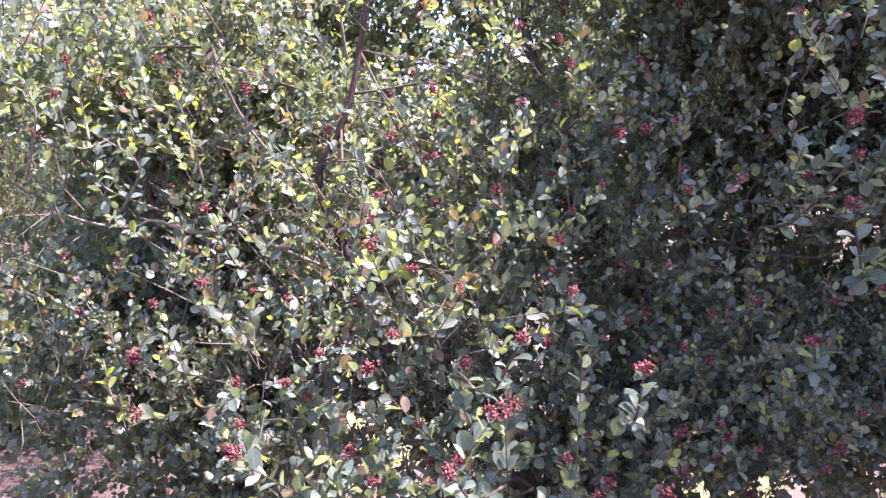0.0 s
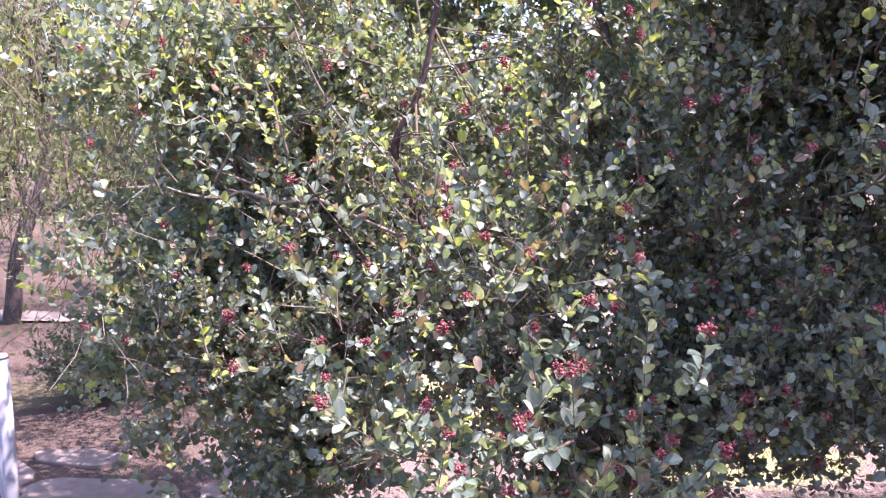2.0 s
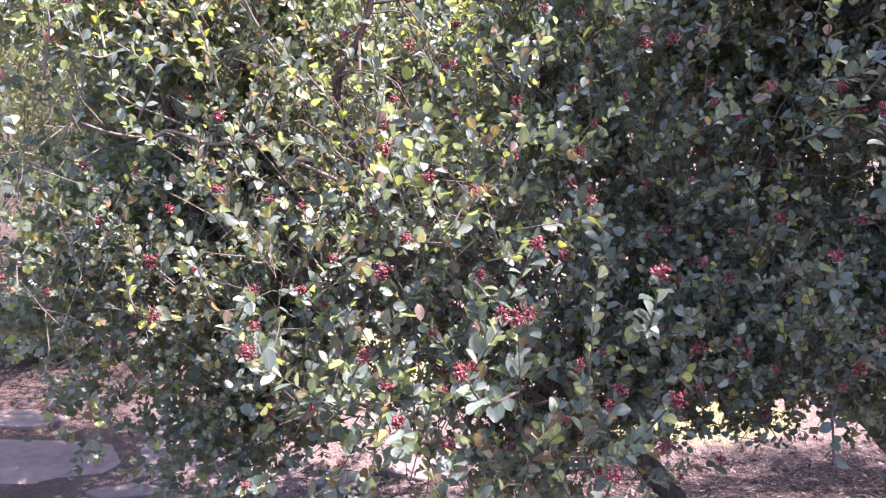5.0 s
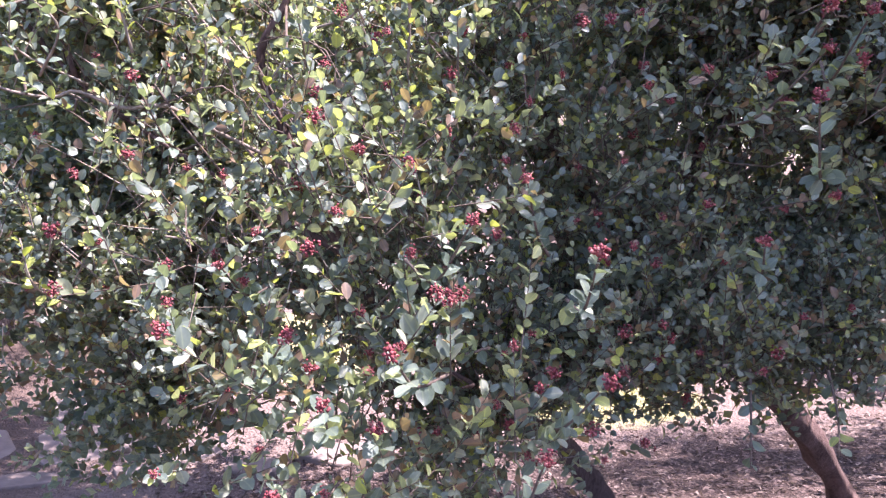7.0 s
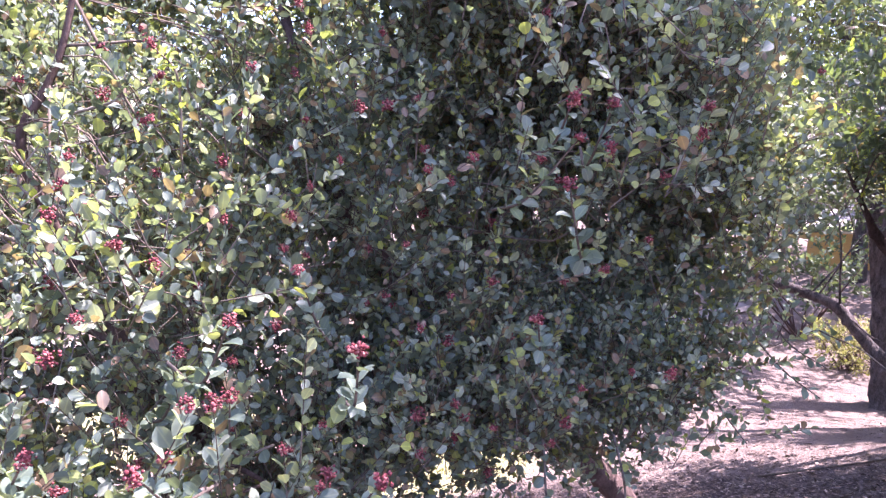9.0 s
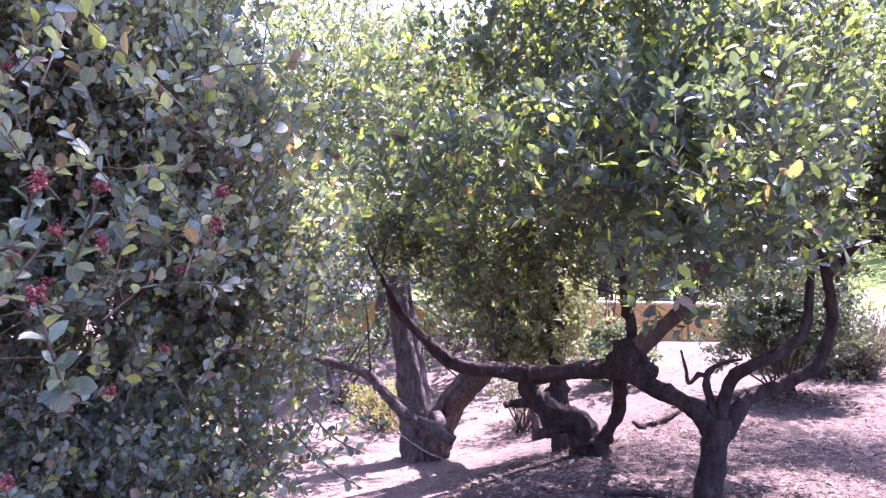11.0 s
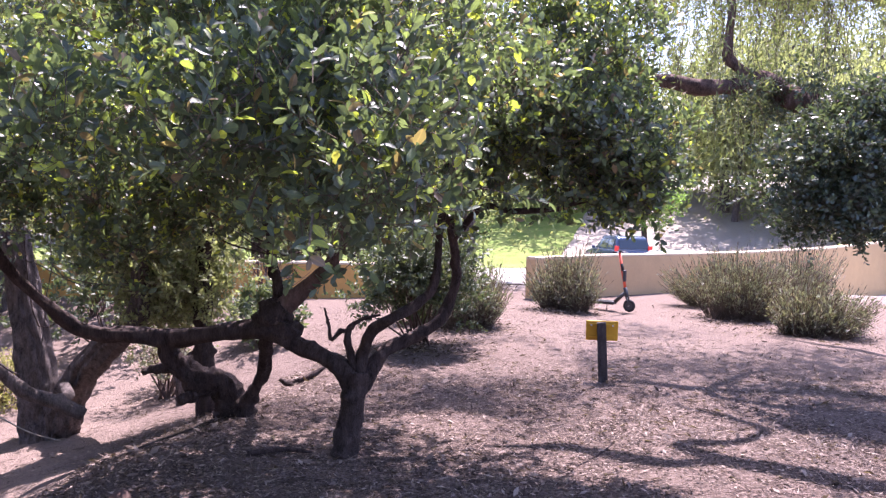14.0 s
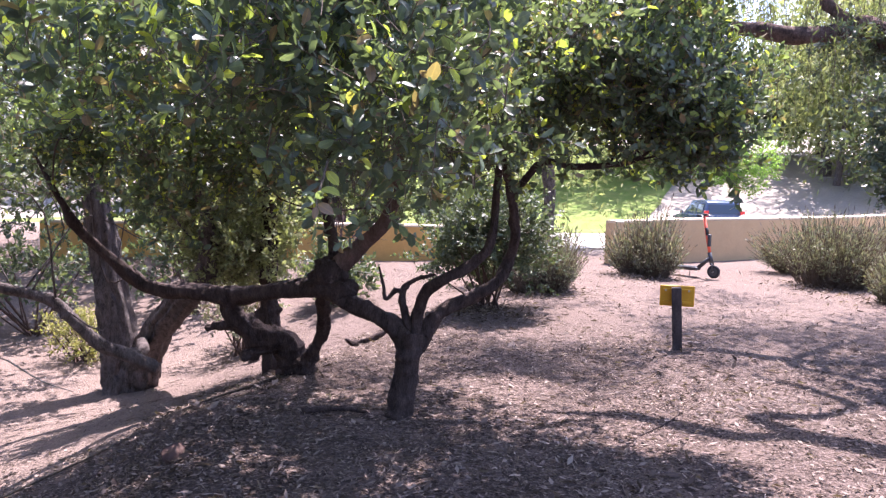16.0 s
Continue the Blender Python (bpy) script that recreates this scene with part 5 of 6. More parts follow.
# ---- feathery trees farther off ----
def feather_tree(at, tall, wide, seed, lean_by=(0, 0), count=620, leaflet=0.15, material=None, label="tall feathery pepper tree with weeping pale foliage"):
    """A weeping tree: a forked trunk and strands of narrow leaflets that hang from the crown."""
    r = np.random.default_rng(seed)
    x, y = at
    g = hz(x, y)
    ob = thing("weeping_tree", label, "tree", (x, y, g), "weeping trees")
    top = np.array([lean_by[0], lean_by[1], tall * (0.5 if tall < 11 else 0.42)])
    girth = 0.62 if tall < 11 else 0.45
    part("trunk", tube([(0, 0, -0.3), top * 0.3 + r.normal(0, 0.1, 3), top * 0.65 + r.normal(0, 0.12, 3), top], [q * girth * tall for q in (0.03, 0.022, 0.018, 0.014)], 26, 12, 0.15, seed, 4), M_BARK_GREY, ob)
    ends = []
    for k in range(5):
        a = k * 1.257 + r.uniform(0, 1)
        tip = top + np.array([math.cos(a) * wide * 0.6, math.sin(a) * wide * 0.6, tall * r.uniform(0.1, 0.4)])
        line = [top * 0.9, top + (tip - top) * 0.5 + r.normal(0, 0.2, 3), tip]
        part("limb", tube(line, [0.011 * tall, 0.007 * tall, 0.003 * tall], 16, 8, 0.12, seed + k), M_BARK_GREY, ob)
        ends.append(spline(line, 6)[2:])
    d = r.normal(size=(count, 3))
    d /= np.linalg.norm(d, axis=1)[:, None]
    start = top + (0, 0, tall * 0.12) + d * (r.uniform(0, 1, count) ** 0.45)[:, None] * (wide, wide, tall * 0.4)
    start = start[clumpy(start, 9.0 / wide, seed) > -0.35]
    n, per = len(start), 16
    drop = r.uniform(0.25, 0.9, n) * tall * (0.26 if tall < 11 else 0.34)
    u = (np.arange(per) + 0.5) / per
    sway = r.normal(0, 0.2, (n, 2))
    line = start[:, None] + np.stack([sway[:, :1] * u * tall * 0.35, sway[:, 1:] * u * tall * 0.35, -drop[:, None] * u], -1)
    line = line + r.normal(0, 0.06 * wide / 2, line.shape)
    way_ = r.normal(0, 0.9, (n * per, 3)) + (0, 0, -0.6)
    size = leaflet * r.uniform(0.7, 1.3, n * per)
    part("foliage", leaves(line.reshape(-1, 3), way_, r.normal(size=(n * per, 3)) + (0, 0, 0.4), size, size * 0.3, LEAF_THIN), material or M_LEAF_FEATHER, ob, kind="stuff")
    if math.hypot(x, y) < 16:
        part("twig_growth", sticks(start, start + np.stack([sway[:, 0] * tall * 0.3, sway[:, 1] * tall * 0.3, -drop], -1), np.full(n, 0.006), np.full(n, 0.003)), M_TWIG, ob, kind="stuff")
    return ob


FEATHER = [((-7.6, 10.4), 7.5, 3.0, (0.7, 0.3)), ((-11, 12), 8, 3.2, (0.3, 0)), ((-3.5, 14.5), 8, 3.2, (-0.4, 0)), ((1.5, 16), 7.5, 3.2, (0.2, 0)), ((6.5, 16.5), 8.5, 3.4, (0.3, 0)),
           ((12, 14.5), 9, 3.4, (-0.4, 0)), ((17.5, 12), 10, 3.4, (0, 0.4)), ((30, 17), 10, 3.8, (0, 0)), ((50, -6), 15, 5.5, (0, -0.5)), ((40, -20), 13, 5, (0, 0.4)),
           ((-9, 4.5), 7, 2.6, (0, 0.2)), ((-3.4, 6.7), 6, 2.1, (0.5, -0.2)), ((48, 14), 14, 5.5, (0, 0)),  ((34, -13), 12, 4.5, (0, 1.2)), ((52, 6), 15, 6, (0, 0)), ((20.5, 4.6), 10.5, 3.0, (0, 0.3)), ((46, -14), 14, 5.5, (0, 0)), ((-14, 20), 10, 4.5, (0, 0)), ((-4, 24), 10, 4.5, (0, 0)), ((8, 25), 11, 5, (0, 0)), ((11.2, 11.0), 8, 2.6, (0, 0)), ((17, 9), 10.9, 3.4, (0, 0)), ((25, 11), 14, 4.8, (0, 0)), ((24, 16), 12, 4.5, (0, 0)),
           ((58, 4), 15, 5.5, (0, 0)), ((60, -6), 14, 5.5, (0, 0)), ((58, -13), 15, 5.5, (0, 0)), ((50, -19), 14, 5.0, (0, 0))]
for k, (at, tall, wide, by) in enumerate(FEATHER):
    near_one = math.hypot(*at) < 13.2
    # haze over the far trees is put into their paler leaf colour
    feather_tree(at, tall, wide, 500 + k * 13, by, 1200 if k == 0 else 800 if near_one else 900 if k in (5, 6, 14, 15, 20, 21, 22, 23) else 900 if at[0] > 30 else 600, 0.085 if near_one else 0.2 if at[0] < 30 else 0.44, M_LEAF_HAZE_SUN if at[0] > 30 else None)


def round_tree(at, tall, wide, seed, material, label, name="broad_tree", leaf=0.3, count=1600):
    """A far broad-leaved tree: trunk, limbs and an uneven crown of small clumps."""
    r = np.random.default_rng(seed)
    x, y = at
    ob = thing(name, label, "tree", (x, y, hz(x, y)))
    part("trunk", tube([(0, 0, -0.3), (0.1, 0, tall * 0.2), (0, 0.1, tall * 0.5)], [0.045 * tall, 0.03 * tall, 0.015 * tall], 14, 10, 0.15, seed), M_BARK_GREY, ob)
    blobs = [(r.normal(0, wide * 0.35), r.normal(0, wide * 0.35), tall * r.uniform(0.42, 0.75), wide * r.uniform(0.45, 0.7), wide * r.uniform(0.45, 0.7), tall * r.uniform(0.16, 0.26)) for _ in range(7)]
    pos_, out_ = crown_points(blobs, count, 0.4, seed, -0.4, 6.0 / wide)
    c, s, tp = shoots(pos_, out_ + (0, 0, 0.3) + r.normal(0, 0.4, out_.shape), leaf * 2.2, 8, (leaf, 0.55), 0.9, seed + 1, LEAF_THIN)
    part("foliage", c, material, ob, kind="stuff")
    return ob


round_tree((41.0, -0.45), 5.0, 2.1, 700, M_LEAF_BRIGHT, "bright green young tree in the sun", "young_tree", 0.12, 1800)
for k in range(30):
    a = radians(-52 + 6.4 * k)
    d = 44 + 16 * abs(math.sin(k * 2.7))
    round_tree((8 + d * math.cos(a), d * math.sin(a)), 9 + 3 * math.sin(k * 1.3), 4.4, 720 + 3 * k, (M_LEAF_DARK, M_LEAF_FEATHER)[k % 2], "far dusty green hillside tree", "hillside_tree", 0.6, 380)


# ---- low bushes along the wall ----
def sage_bush(at, wide, tall, seed, label="dry grey-green sage bush with upright stems", count=1300):
    """A clump of upright, fanned stems with narrow leaves and dry tips."""
    r = np.random.default_rng(seed)
    x, y = at
    ob = thing("sage_bush", label, "bush", (x, y, hz(x, y)), "bushes by the wall")
    lobes = [(r.normal(0, wide * 0.22), r.normal(0, wide * 0.22), r.uniform(0.65, 1.1)) for _ in range(6)]
    pick = r.integers(0, 6, count)
    lob = np.array(lobes)[pick]
    a, q = r.uniform(0, 6.28, count), r.uniform(0, 1, count) ** 0.7
    root = np.stack([lob[:, 0] * 0.7 + np.cos(a) * q * wide * 0.16, lob[:, 1] * 0.7 + np.sin(a) * q * wide * 0.16, np.full(count, -0.03)], -1)
    ht = tall * lob[:, 2] * r.uniform(0.45, 1.15, count) * (1 - 0.35 * q)
    fan = 0.2 + 0.46 * q
    tip = root + np.stack([np.cos(a) * fan * ht * 0.7 + lob[:, 0] * 0.5, np.sin(a) * fan * ht * 0.7 + lob[:, 1] * 0.5, ht], -1) + r.normal(0, 0.04, (count, 3))
    part("stem_growth", sticks(root, tip, np.full(count, 0.005), np.full(count, 0.002)), M_TWIG, ob, kind="stuff")
    per = 7
    u = r.uniform(0.3, 1, (count, per, 1)) ** 0.8
    p = (root[:, None] + (tip - root)[:, None] * u).reshape(-1, 3)
    w = np.repeat(tip - root, per, 0) * 0.8 + r.normal(0, 0.35, (count * per, 3))
    s = r.uniform(0.04, 0.095, count * per)
    part("foliage", leaves(p, w, r.normal(size=p.shape), s, s * 0.2, LEAF_THIN), M_LEAF_SAGE, ob, kind="stuff")
    heads = r.choice(count, count // 2, replace=False)
    hp = tip[heads]
    part("dry_spike_growth", leaves(hp, (tip - root)[heads] + r.normal(0, 0.1, hp.shape), r.normal(size=hp.shape), r.uniform(0.06, 0.12, len(hp)), np.full(len(hp), 0.014), LEAF_THIN), M_DRY, ob, "dry pinkish flower spikes", kind="stuff")
    return ob


sage_bush((13.4, 1.35), 0.75, 1.15, 801, "upright dry bush beside the scooter")
sage_bush((13.5, -1.3), 1.5, 1.25, 802)
sage_bush((12.0, -2.1), 1.5, 0.9, 803)
sage_bush((14.6, -2.4), 1.6, 1.25, 804)
sage_bush((10.9, 2.5), 1.2, 1.0, 805)
sage_bush((11.6, 3.2), 1.0, 1.0, 806)
sage_bush((15.4, -1.6), 1.3, 1.1, 808)


def leafy_bush(at, wide, tall, seed, material, label, count=420, leaf=0.045, shape=LEAF_MID):
    r = np.random.default_rng(seed)
    x, y = at
    ob = thing("leafy_bush", label, "bush", (x, y, hz(x, y)))
    blobs = [(r.normal(0, wide * 0.16), r.normal(0, wide * 0.16), tall * r.uniform(0.45, 0.7), wide * 0.36, wide * 0.36, tall * 0.34) for _ in range(4)]
    p, o = crown_points(blobs, count, 0.42, seed, -0.4, 4.0)
    c, s, tp = shoots(p, o + (0, 0, 0.5) + r.normal(0, 0.4, o.shape), 0.18, 11, (leaf, 0.5), 0.8, seed, shape)
    part("foliage", c, material, ob, kind="stuff")
    if shape is LEAF_MID:
        part("twig_growth", s, M_TWIG, ob, kind="stuff")
    st = np.stack([r.normal(0, 0.06, 14), r.normal(0, 0.06, 14), np.full(14, -0.05)], -1)
    part("stem_growth", sticks(st, p[r.choice(len(p), 14)], np.full(14, 0.018), np.full(14, 0.006)), M_BARK_BROWN, ob, kind="stuff")
    return ob


leafy_bush((9.0, 2.75), 1.5, 1.6, 811, M_LEAF_DARK, "dense dark grey-green bush under the tree", 1500, 0.06)
for k, (x, y, w, t) in enumerate(((9.6, 7.4, 2.0, 1.7), (8.4, 9.2, 2.2, 1.9), (6.2, 10.0, 2.2, 1.6), (11.2, 9.0, 2.0, 2.0), (3.6, 10.2, 2.2, 1.6), (10.2, 5.4, 1.0, 0.8))):
    leafy_bush((x, y), w, t, 830 + k, M_LEAF_DARK, "dull brown-green thicket beside the trail", 300, 0.095, LEAF_THIN)
for k, (x, y, w, t) in enumerate(((16.4, 6.5, 1.4, 2.0), (16.1, 7.4, 1.9, 2.1), (15.8, 8.4, 2.2, 2.3), (15.2, 9.6, 2.3, 2.2), (14.6, 11.0, 2.2, 2.2))):
    leafy_bush((x, y), w, t, 850 + k, (M_LEAF_DARK, M_LEAF_FEATHER)[k % 2], "dense dusty green shrub behind the ochre wall", 360, 0.1, LEAF_THIN)
for k, (x, y, w, t) in enumerate(((-5.0, 12.6, 2.6, 2.4), (-2.2, 12.9, 2.6, 2.6), (0.6, 12.4, 2.6, 2.2))):
    leafy_bush((x, y), w, t, 860 + k, M_LEAF_FEATHER, "pale green shrub beyond the footpath", 360, 0.11, LEAF_THIN)
leafy_bush((8.2, 5.6), 1.1, 1.1, 812, M_LEAF_SAGE, "thin pale bush on the slope")
# stand-in for pale yellow grass, built as a low bush
leafy_bush((7.6, 7.4), 1.0, 0.5, 813, M_GRASS, "low bush standing in for pale yellow grass on the slope", 300)
leafy_bush((-3.9, 6.9), 1.3, 0.75, 814, M_LEAF_DARK, "low dull green bush on the dirt bank", 700)
leafy_bush((4.6, 8.2), 1.1, 0.9, 815, M_LEAF_BRIGHT, "sunlit green bush beside the trail", 320)
bare = thing("bare_bush", "leafless twiggy brown bush before the ochre wall", "bush", (12.1, 6.2, hz(12.1, 6.2)))
r_ = np.random.default_rng(9)
bl = []
for k in range(9):
    t_ = np.array([r_.normal(0, 0.35), r_.normal(0, 0.35), r_.uniform(0.5, 1.1)])
    m_ = t_ * 0.45 + r_.normal(0, 0.12, 3)
    bl.append(tube([(0.05 * math.cos(k), 0.05 * math.sin(k), -0.05), m_, t_], [0.022, 0.014, 0.005], 12, 6, 0.15, k))
    for q in range(4):
        e_ = t_ + r_.normal(0, 0.2, 3) + (0, 0, 0.1)
        bl.append(tube([m_ + (t_ - m_) * r_.uniform(0, 0.8), (m_ + e_) / 2 + r_.normal(0, 0.06, 3), e_], [0.009, 0.006, 0.002], 9, 5, 0.15, 40 + 4 * k + q))
part("branch_growth", join(bl), M_BARK_BROWN, bare, kind="stuff")

# ---- the sign, the scooter, the post ----
sx, sy = 7.62, 0.54
sign = thing("trail_sign", "yellow trail sign on a dark weathered wooden post, seen from behind", "sign", (sx, sy, hz(sx, sy)), turn=4)
post = part("post", box(0.085, 0.085, 0.84, 0.008, 2, (0, 0, 0.14)), M_POST, sign, "dark weathered square post")
post.matrix_basis = pose(0, 0, 0, -3, 0, 0)
board = part("board", box(0.022, 0.3, 0.2, 0.01, 2), M_YELLOW, sign, "faded yellow board with rounded corners")
board.matrix_basis = pose(0.062, 0.02, 0.475, 0, -14, 0)
part("frame", box(0.012, 0.24, 0.03, 0.004), M_YELLOW, board).matrix_basis = pose(-0.016, 0, 0.06)
part("frame", box(0.012, 0.24, 0.03, 0.004), M_YELLOW, board).matrix_basis = pose(-0.016, 0, -0.06)
for yy in (-0.1, 0.1):
    part("bolt", rod((-0.02, yy, 0.06), (-0.03, yy, 0.06), 0.009, None, 8), M_STEEL, board)


def build_scooter(at, turn):
    """A standing electric scooter; forward is its own x."""
    ob = thing("electric_scooter", "orange and black electric scooter parked on the dirt", "scooter", (*at, hz(*at)), turn=turn)
    part("deck", box(0.56, 0.16, 0.06, 0.02, 3, (-0.1, 0, 0.14)), M_DKGREY, ob)
    part("deck_mat", box(0.46, 0.13, 0.006, 0.002, 1, (-0.1, 0, 0.174)), M_BLACK, ob)
    part("neck", rod((0.16, 0, 0.15), (0.36, 0, 0.34), 0.035, 0.03), M_DKGREY, ob)
    part("neck_tube", rod((0.40, 0, 0.22), (0.345, 0, 0.42), 0.034), M_DKGREY, ob)
    stem = part("stem", rod((0.352, 0, 0.4), (0.23, 0, 1.02), 0.026, 0.024), M_ORANGE, ob, "orange stem")
    part("band", rod((0.30, 0, 0.7), (0.275, 0, 0.83), 0.028), M_BLACK, stem, "black grip band")
    part("battery", box(0.05, 0.07, 0.2, 0.015, 2, (0.335, 0, 0.62)), M_DKGREY, stem)
    bar = part("handlebar", rod((0.23, -0.24, 1.03), (0.23, 0.24, 1.03), 0.012), M_DKGREY, ob)
    part("display", box(0.07, 0.07, 0.035, 0.01, 2, (0.235, 0, 1.045)), M_BLACK, bar)
    for s in (-1, 1):
        part("grip", rod((0.23, s * 0.15, 1.03), (0.23, s * 0.27, 1.03), 0.018), M_BLACK, bar)
        part("brake_lever", rod((0.25, s * 0.12, 1.03), (0.3, s * 0.22, 1.01), 0.006), M_STEEL, bar)
    for x, r in ((0.43, 0.11), (-0.43, 0.11)):
        wheel = part("wheel", rod((x, -0.02, r), (x, 0.02, r), 0.07), M_DKGREY, ob)
        tyre = part("tyre", ring(r - 0.026, 0.026), M_BLACK, wheel)
        tyre.matrix_basis = pose(x, 0, r)
        part("axle", rod((x, -0.045, r), (x, 0.045, r), 0.012), M_STEEL, wheel)
    for s in (-1, 1):
        part("fork", rod((0.43, s * 0.042, 0.11), (0.4, s * 0.035, 0.26), 0.012), M_DKGREY, ob)
    fender = part("fender", tube([(-0.3, 0, 0.2), (-0.4, 0, 0.245), (-0.5, 0, 0.23), (-0.56, 0, 0.17)], [0.03, 0.03, 0.03, 0.02], 14, 8, 0.0, 3), M_BLACK, ob)
    part("kickstand", rod((0.0, 0.06, 0.11), (-0.04, 0.14, 0.0), 0.008), M_STEEL, ob)
    return ob


build_scooter((13.84, 0.70), -112)

px_, py_ = -2.73, 3.63
pole = thing("white_post", "white painted round trail post", "post", (px_, py_, hz(px_, py_)))
part("shaft", rod((0, 0, -0.3), (0, 0, 0.53 - hz(px_, py_) - 0.02), 0.045, None, 24), M_WHITE, pole)
part("cap", rod((0, 0, 0.53 - hz(px_, py_) - 0.02), (0, 0, 0.53 - hz(px_, py_)), 0.047, 0.036, 24), M_WHITE, pole)

# a short bollard beside the trail
bx, by = 4.35, 6.2
bol = thing("wooden_post", "short grey wooden post beside the trail", "post", (bx, by, hz(bx, by)))
part("shaft", rod((0, 0, -0.2), (0.03, 0, 0.5), 0.06, 0.055, 14), M_POST, bol)
part("cap", rod((0.03, 0, 0.5), (0.031, 0, 0.515), 0.055, 0.045, 14), M_POST, bol)


# ---- vehicles behind the wall ----
def build_car(at, turn, paint, label, length=4.5, tall=1.62, wide=1.82):
    """A parked car; forward is its own x."""
    ob = thing("parked_car", label, "car", (*at, hz(*at) + 0.03), turn=turn)
    h = length / 2

    def shell(profile, half, inset):
        bm = bmesh.new()
        sides = []
        for s in (-1, 1):
            sides.append([bm.verts.new((x, s * (half - inset * max(0, z - 0.9) / 0.7), z)) for x, z in profile])
        n = len(profile)
        for i in range(n):
            j = (i + 1) % n
            bm.faces.new((sides[0][i], sides[0][j], sides[1][j], sides[1][i]))
        bm.faces.new(sides[0][::-1])
        bm.faces.new(sides[1])
        bmesh.ops.recalc_face_normals(bm, faces=bm.faces[:])
        bmesh.ops.bevel(bm, geom=bm.edges[:], offset=0.05, segments=2, profile=0.5, affect="EDGES")
        for f in bm.faces:
            f.smooth = True
        return bm

    part("body", shell([(-h, 0.3), (-h, 0.75), (-h + 0.08, 0.98), (h - 1.25, 1.0), (h - 0.15, 0.85), (h, 0.65), (h, 0.3)], wide / 2, 0), paint, ob)
    cabin = part("cabin", shell([(-h + 0.1, 0.95), (-h + 0.32, tall - 0.08), (-h + 0.6, tall), (h - 2.2, tall), (h - 1.3, 0.97)], wide / 2 - 0.04, 0.2), paint, ob)
    up = tall - 0.95  # the cabin's height over the body
    part("rear_window", box(0.02, wide - 0.5, 0.63 * up, 0.008), M_CARGLASS, cabin).matrix_basis = pose(-h + 0.175, 0, 0.95 + 0.44 * up, 0, math.degrees(math.atan(0.21 / (up - 0.07))), 0)
    part("windscreen", box(0.02, wide - 0.5, 0.5 + 0.38 * up, 0.008), M_CARGLASS, cabin).matrix_basis = pose(h - 1.7, 0, 0.95 + 0.54 * up, 0, -math.degrees(math.atan(0.86 / up)), 0)
    for s in (-1, 1):
        for x, w in ((-h + 0.85, 0.75), (-h + 1.75, 0.85)):
            part("side_window", box(w, 0.02, 0.57 * up, 0.008), M_CARGLASS, cabin).matrix_basis = pose(x, s * (wide / 2 - 0.03 - 0.14 * up), 0.95 + 0.48 * up, s * 14, 0, 0)
        part("tail_lamp", box(0.05, 0.2, 0.3, 0.012), M_TAIL, ob, "red tail lamp").matrix_basis = pose(-h + 0.08, s * (wide / 2 - 0.12), 0.95 + 0.1 * up)
        for x in (-h + 0.85, h - 0.9):
            wheel = part("wheel", rod((x, s * (wide / 2 - 0.2), 0.33), (x, s * (wide / 2 + 0.01), 0.33), 0.2), M_STEEL, ob)
            part("tyre", ring(0.25, 0.085), M_BLACK, wheel).matrix_basis = pose(x, s * (wide / 2 - 0.09), 0.33)
        part("mirror", box(0.1, 0.16, 0.12, 0.03), paint, ob).matrix_basis = pose(h - 1.55, s * (wide / 2 + 0.06), 1.05)
    part("bumper", box(0.1, wide - 0.04, 0.2, 0.03), M_DKGREY, ob).matrix_basis = pose(-h - 0.01, 0, 0.45)
    part("plate", box(0.012, 0.32, 0.12, 0.004), M_WHITE, ob, "plain pale plate").matrix_basis = pose(-h - 0.012, 0, 0.75)
    return ob


build_car((37.6, 0.85), 20, M_CARPAINT, "dark blue parked car with red tail lamps behind the wall")
build_car((27.6, -1.1), 20, M_SILVER, "silver parked car mostly hidden by the wall", tall=1.3)


# ---- small things on the ground ----
def rock(at, size, seed, material, label, name="stone"):
    r = np.random.default_rng(seed)
    bm = bmesh.new()
    bmesh.ops.create_icosphere(bm, subdivisions=3, radius=1)
    ph = r.uniform(0, 6, 3)
    for v in bm.verts:
        c = v.co
        c *= 1 + 0.16 * math.sin(3 * c.x + ph[0]) + 0.14 * math.sin(3.4 * c.y + ph[1]) + 0.1 * math.sin(5 * c.z + ph[2]) + 0.05 * noise.noise(c * 4)
        v.co = Vector((c.x * size[0], c.y * size[1], max(c.z, -0.5) * size[2]))
    for f in bm.faces:
        f.smooth = True
    ob = part(name, bm, material)
    ob.matrix_basis = pose(*at, hz(*at) + 0.3 * size[2], 0, 0, float(r.uniform(0, 360)))
    return tagged(ob, label, "stone")


rock((3.81, 2.92), (0.09, 0.06, 0.06), 4, M_STONE_BROWN, "small rough brown stone lying in leaf litter")
rock((6.9, -2.2), (0.12, 0.08, 0.06), 2, M_STONE_DARK, "brown stone at the edge of the clearing")


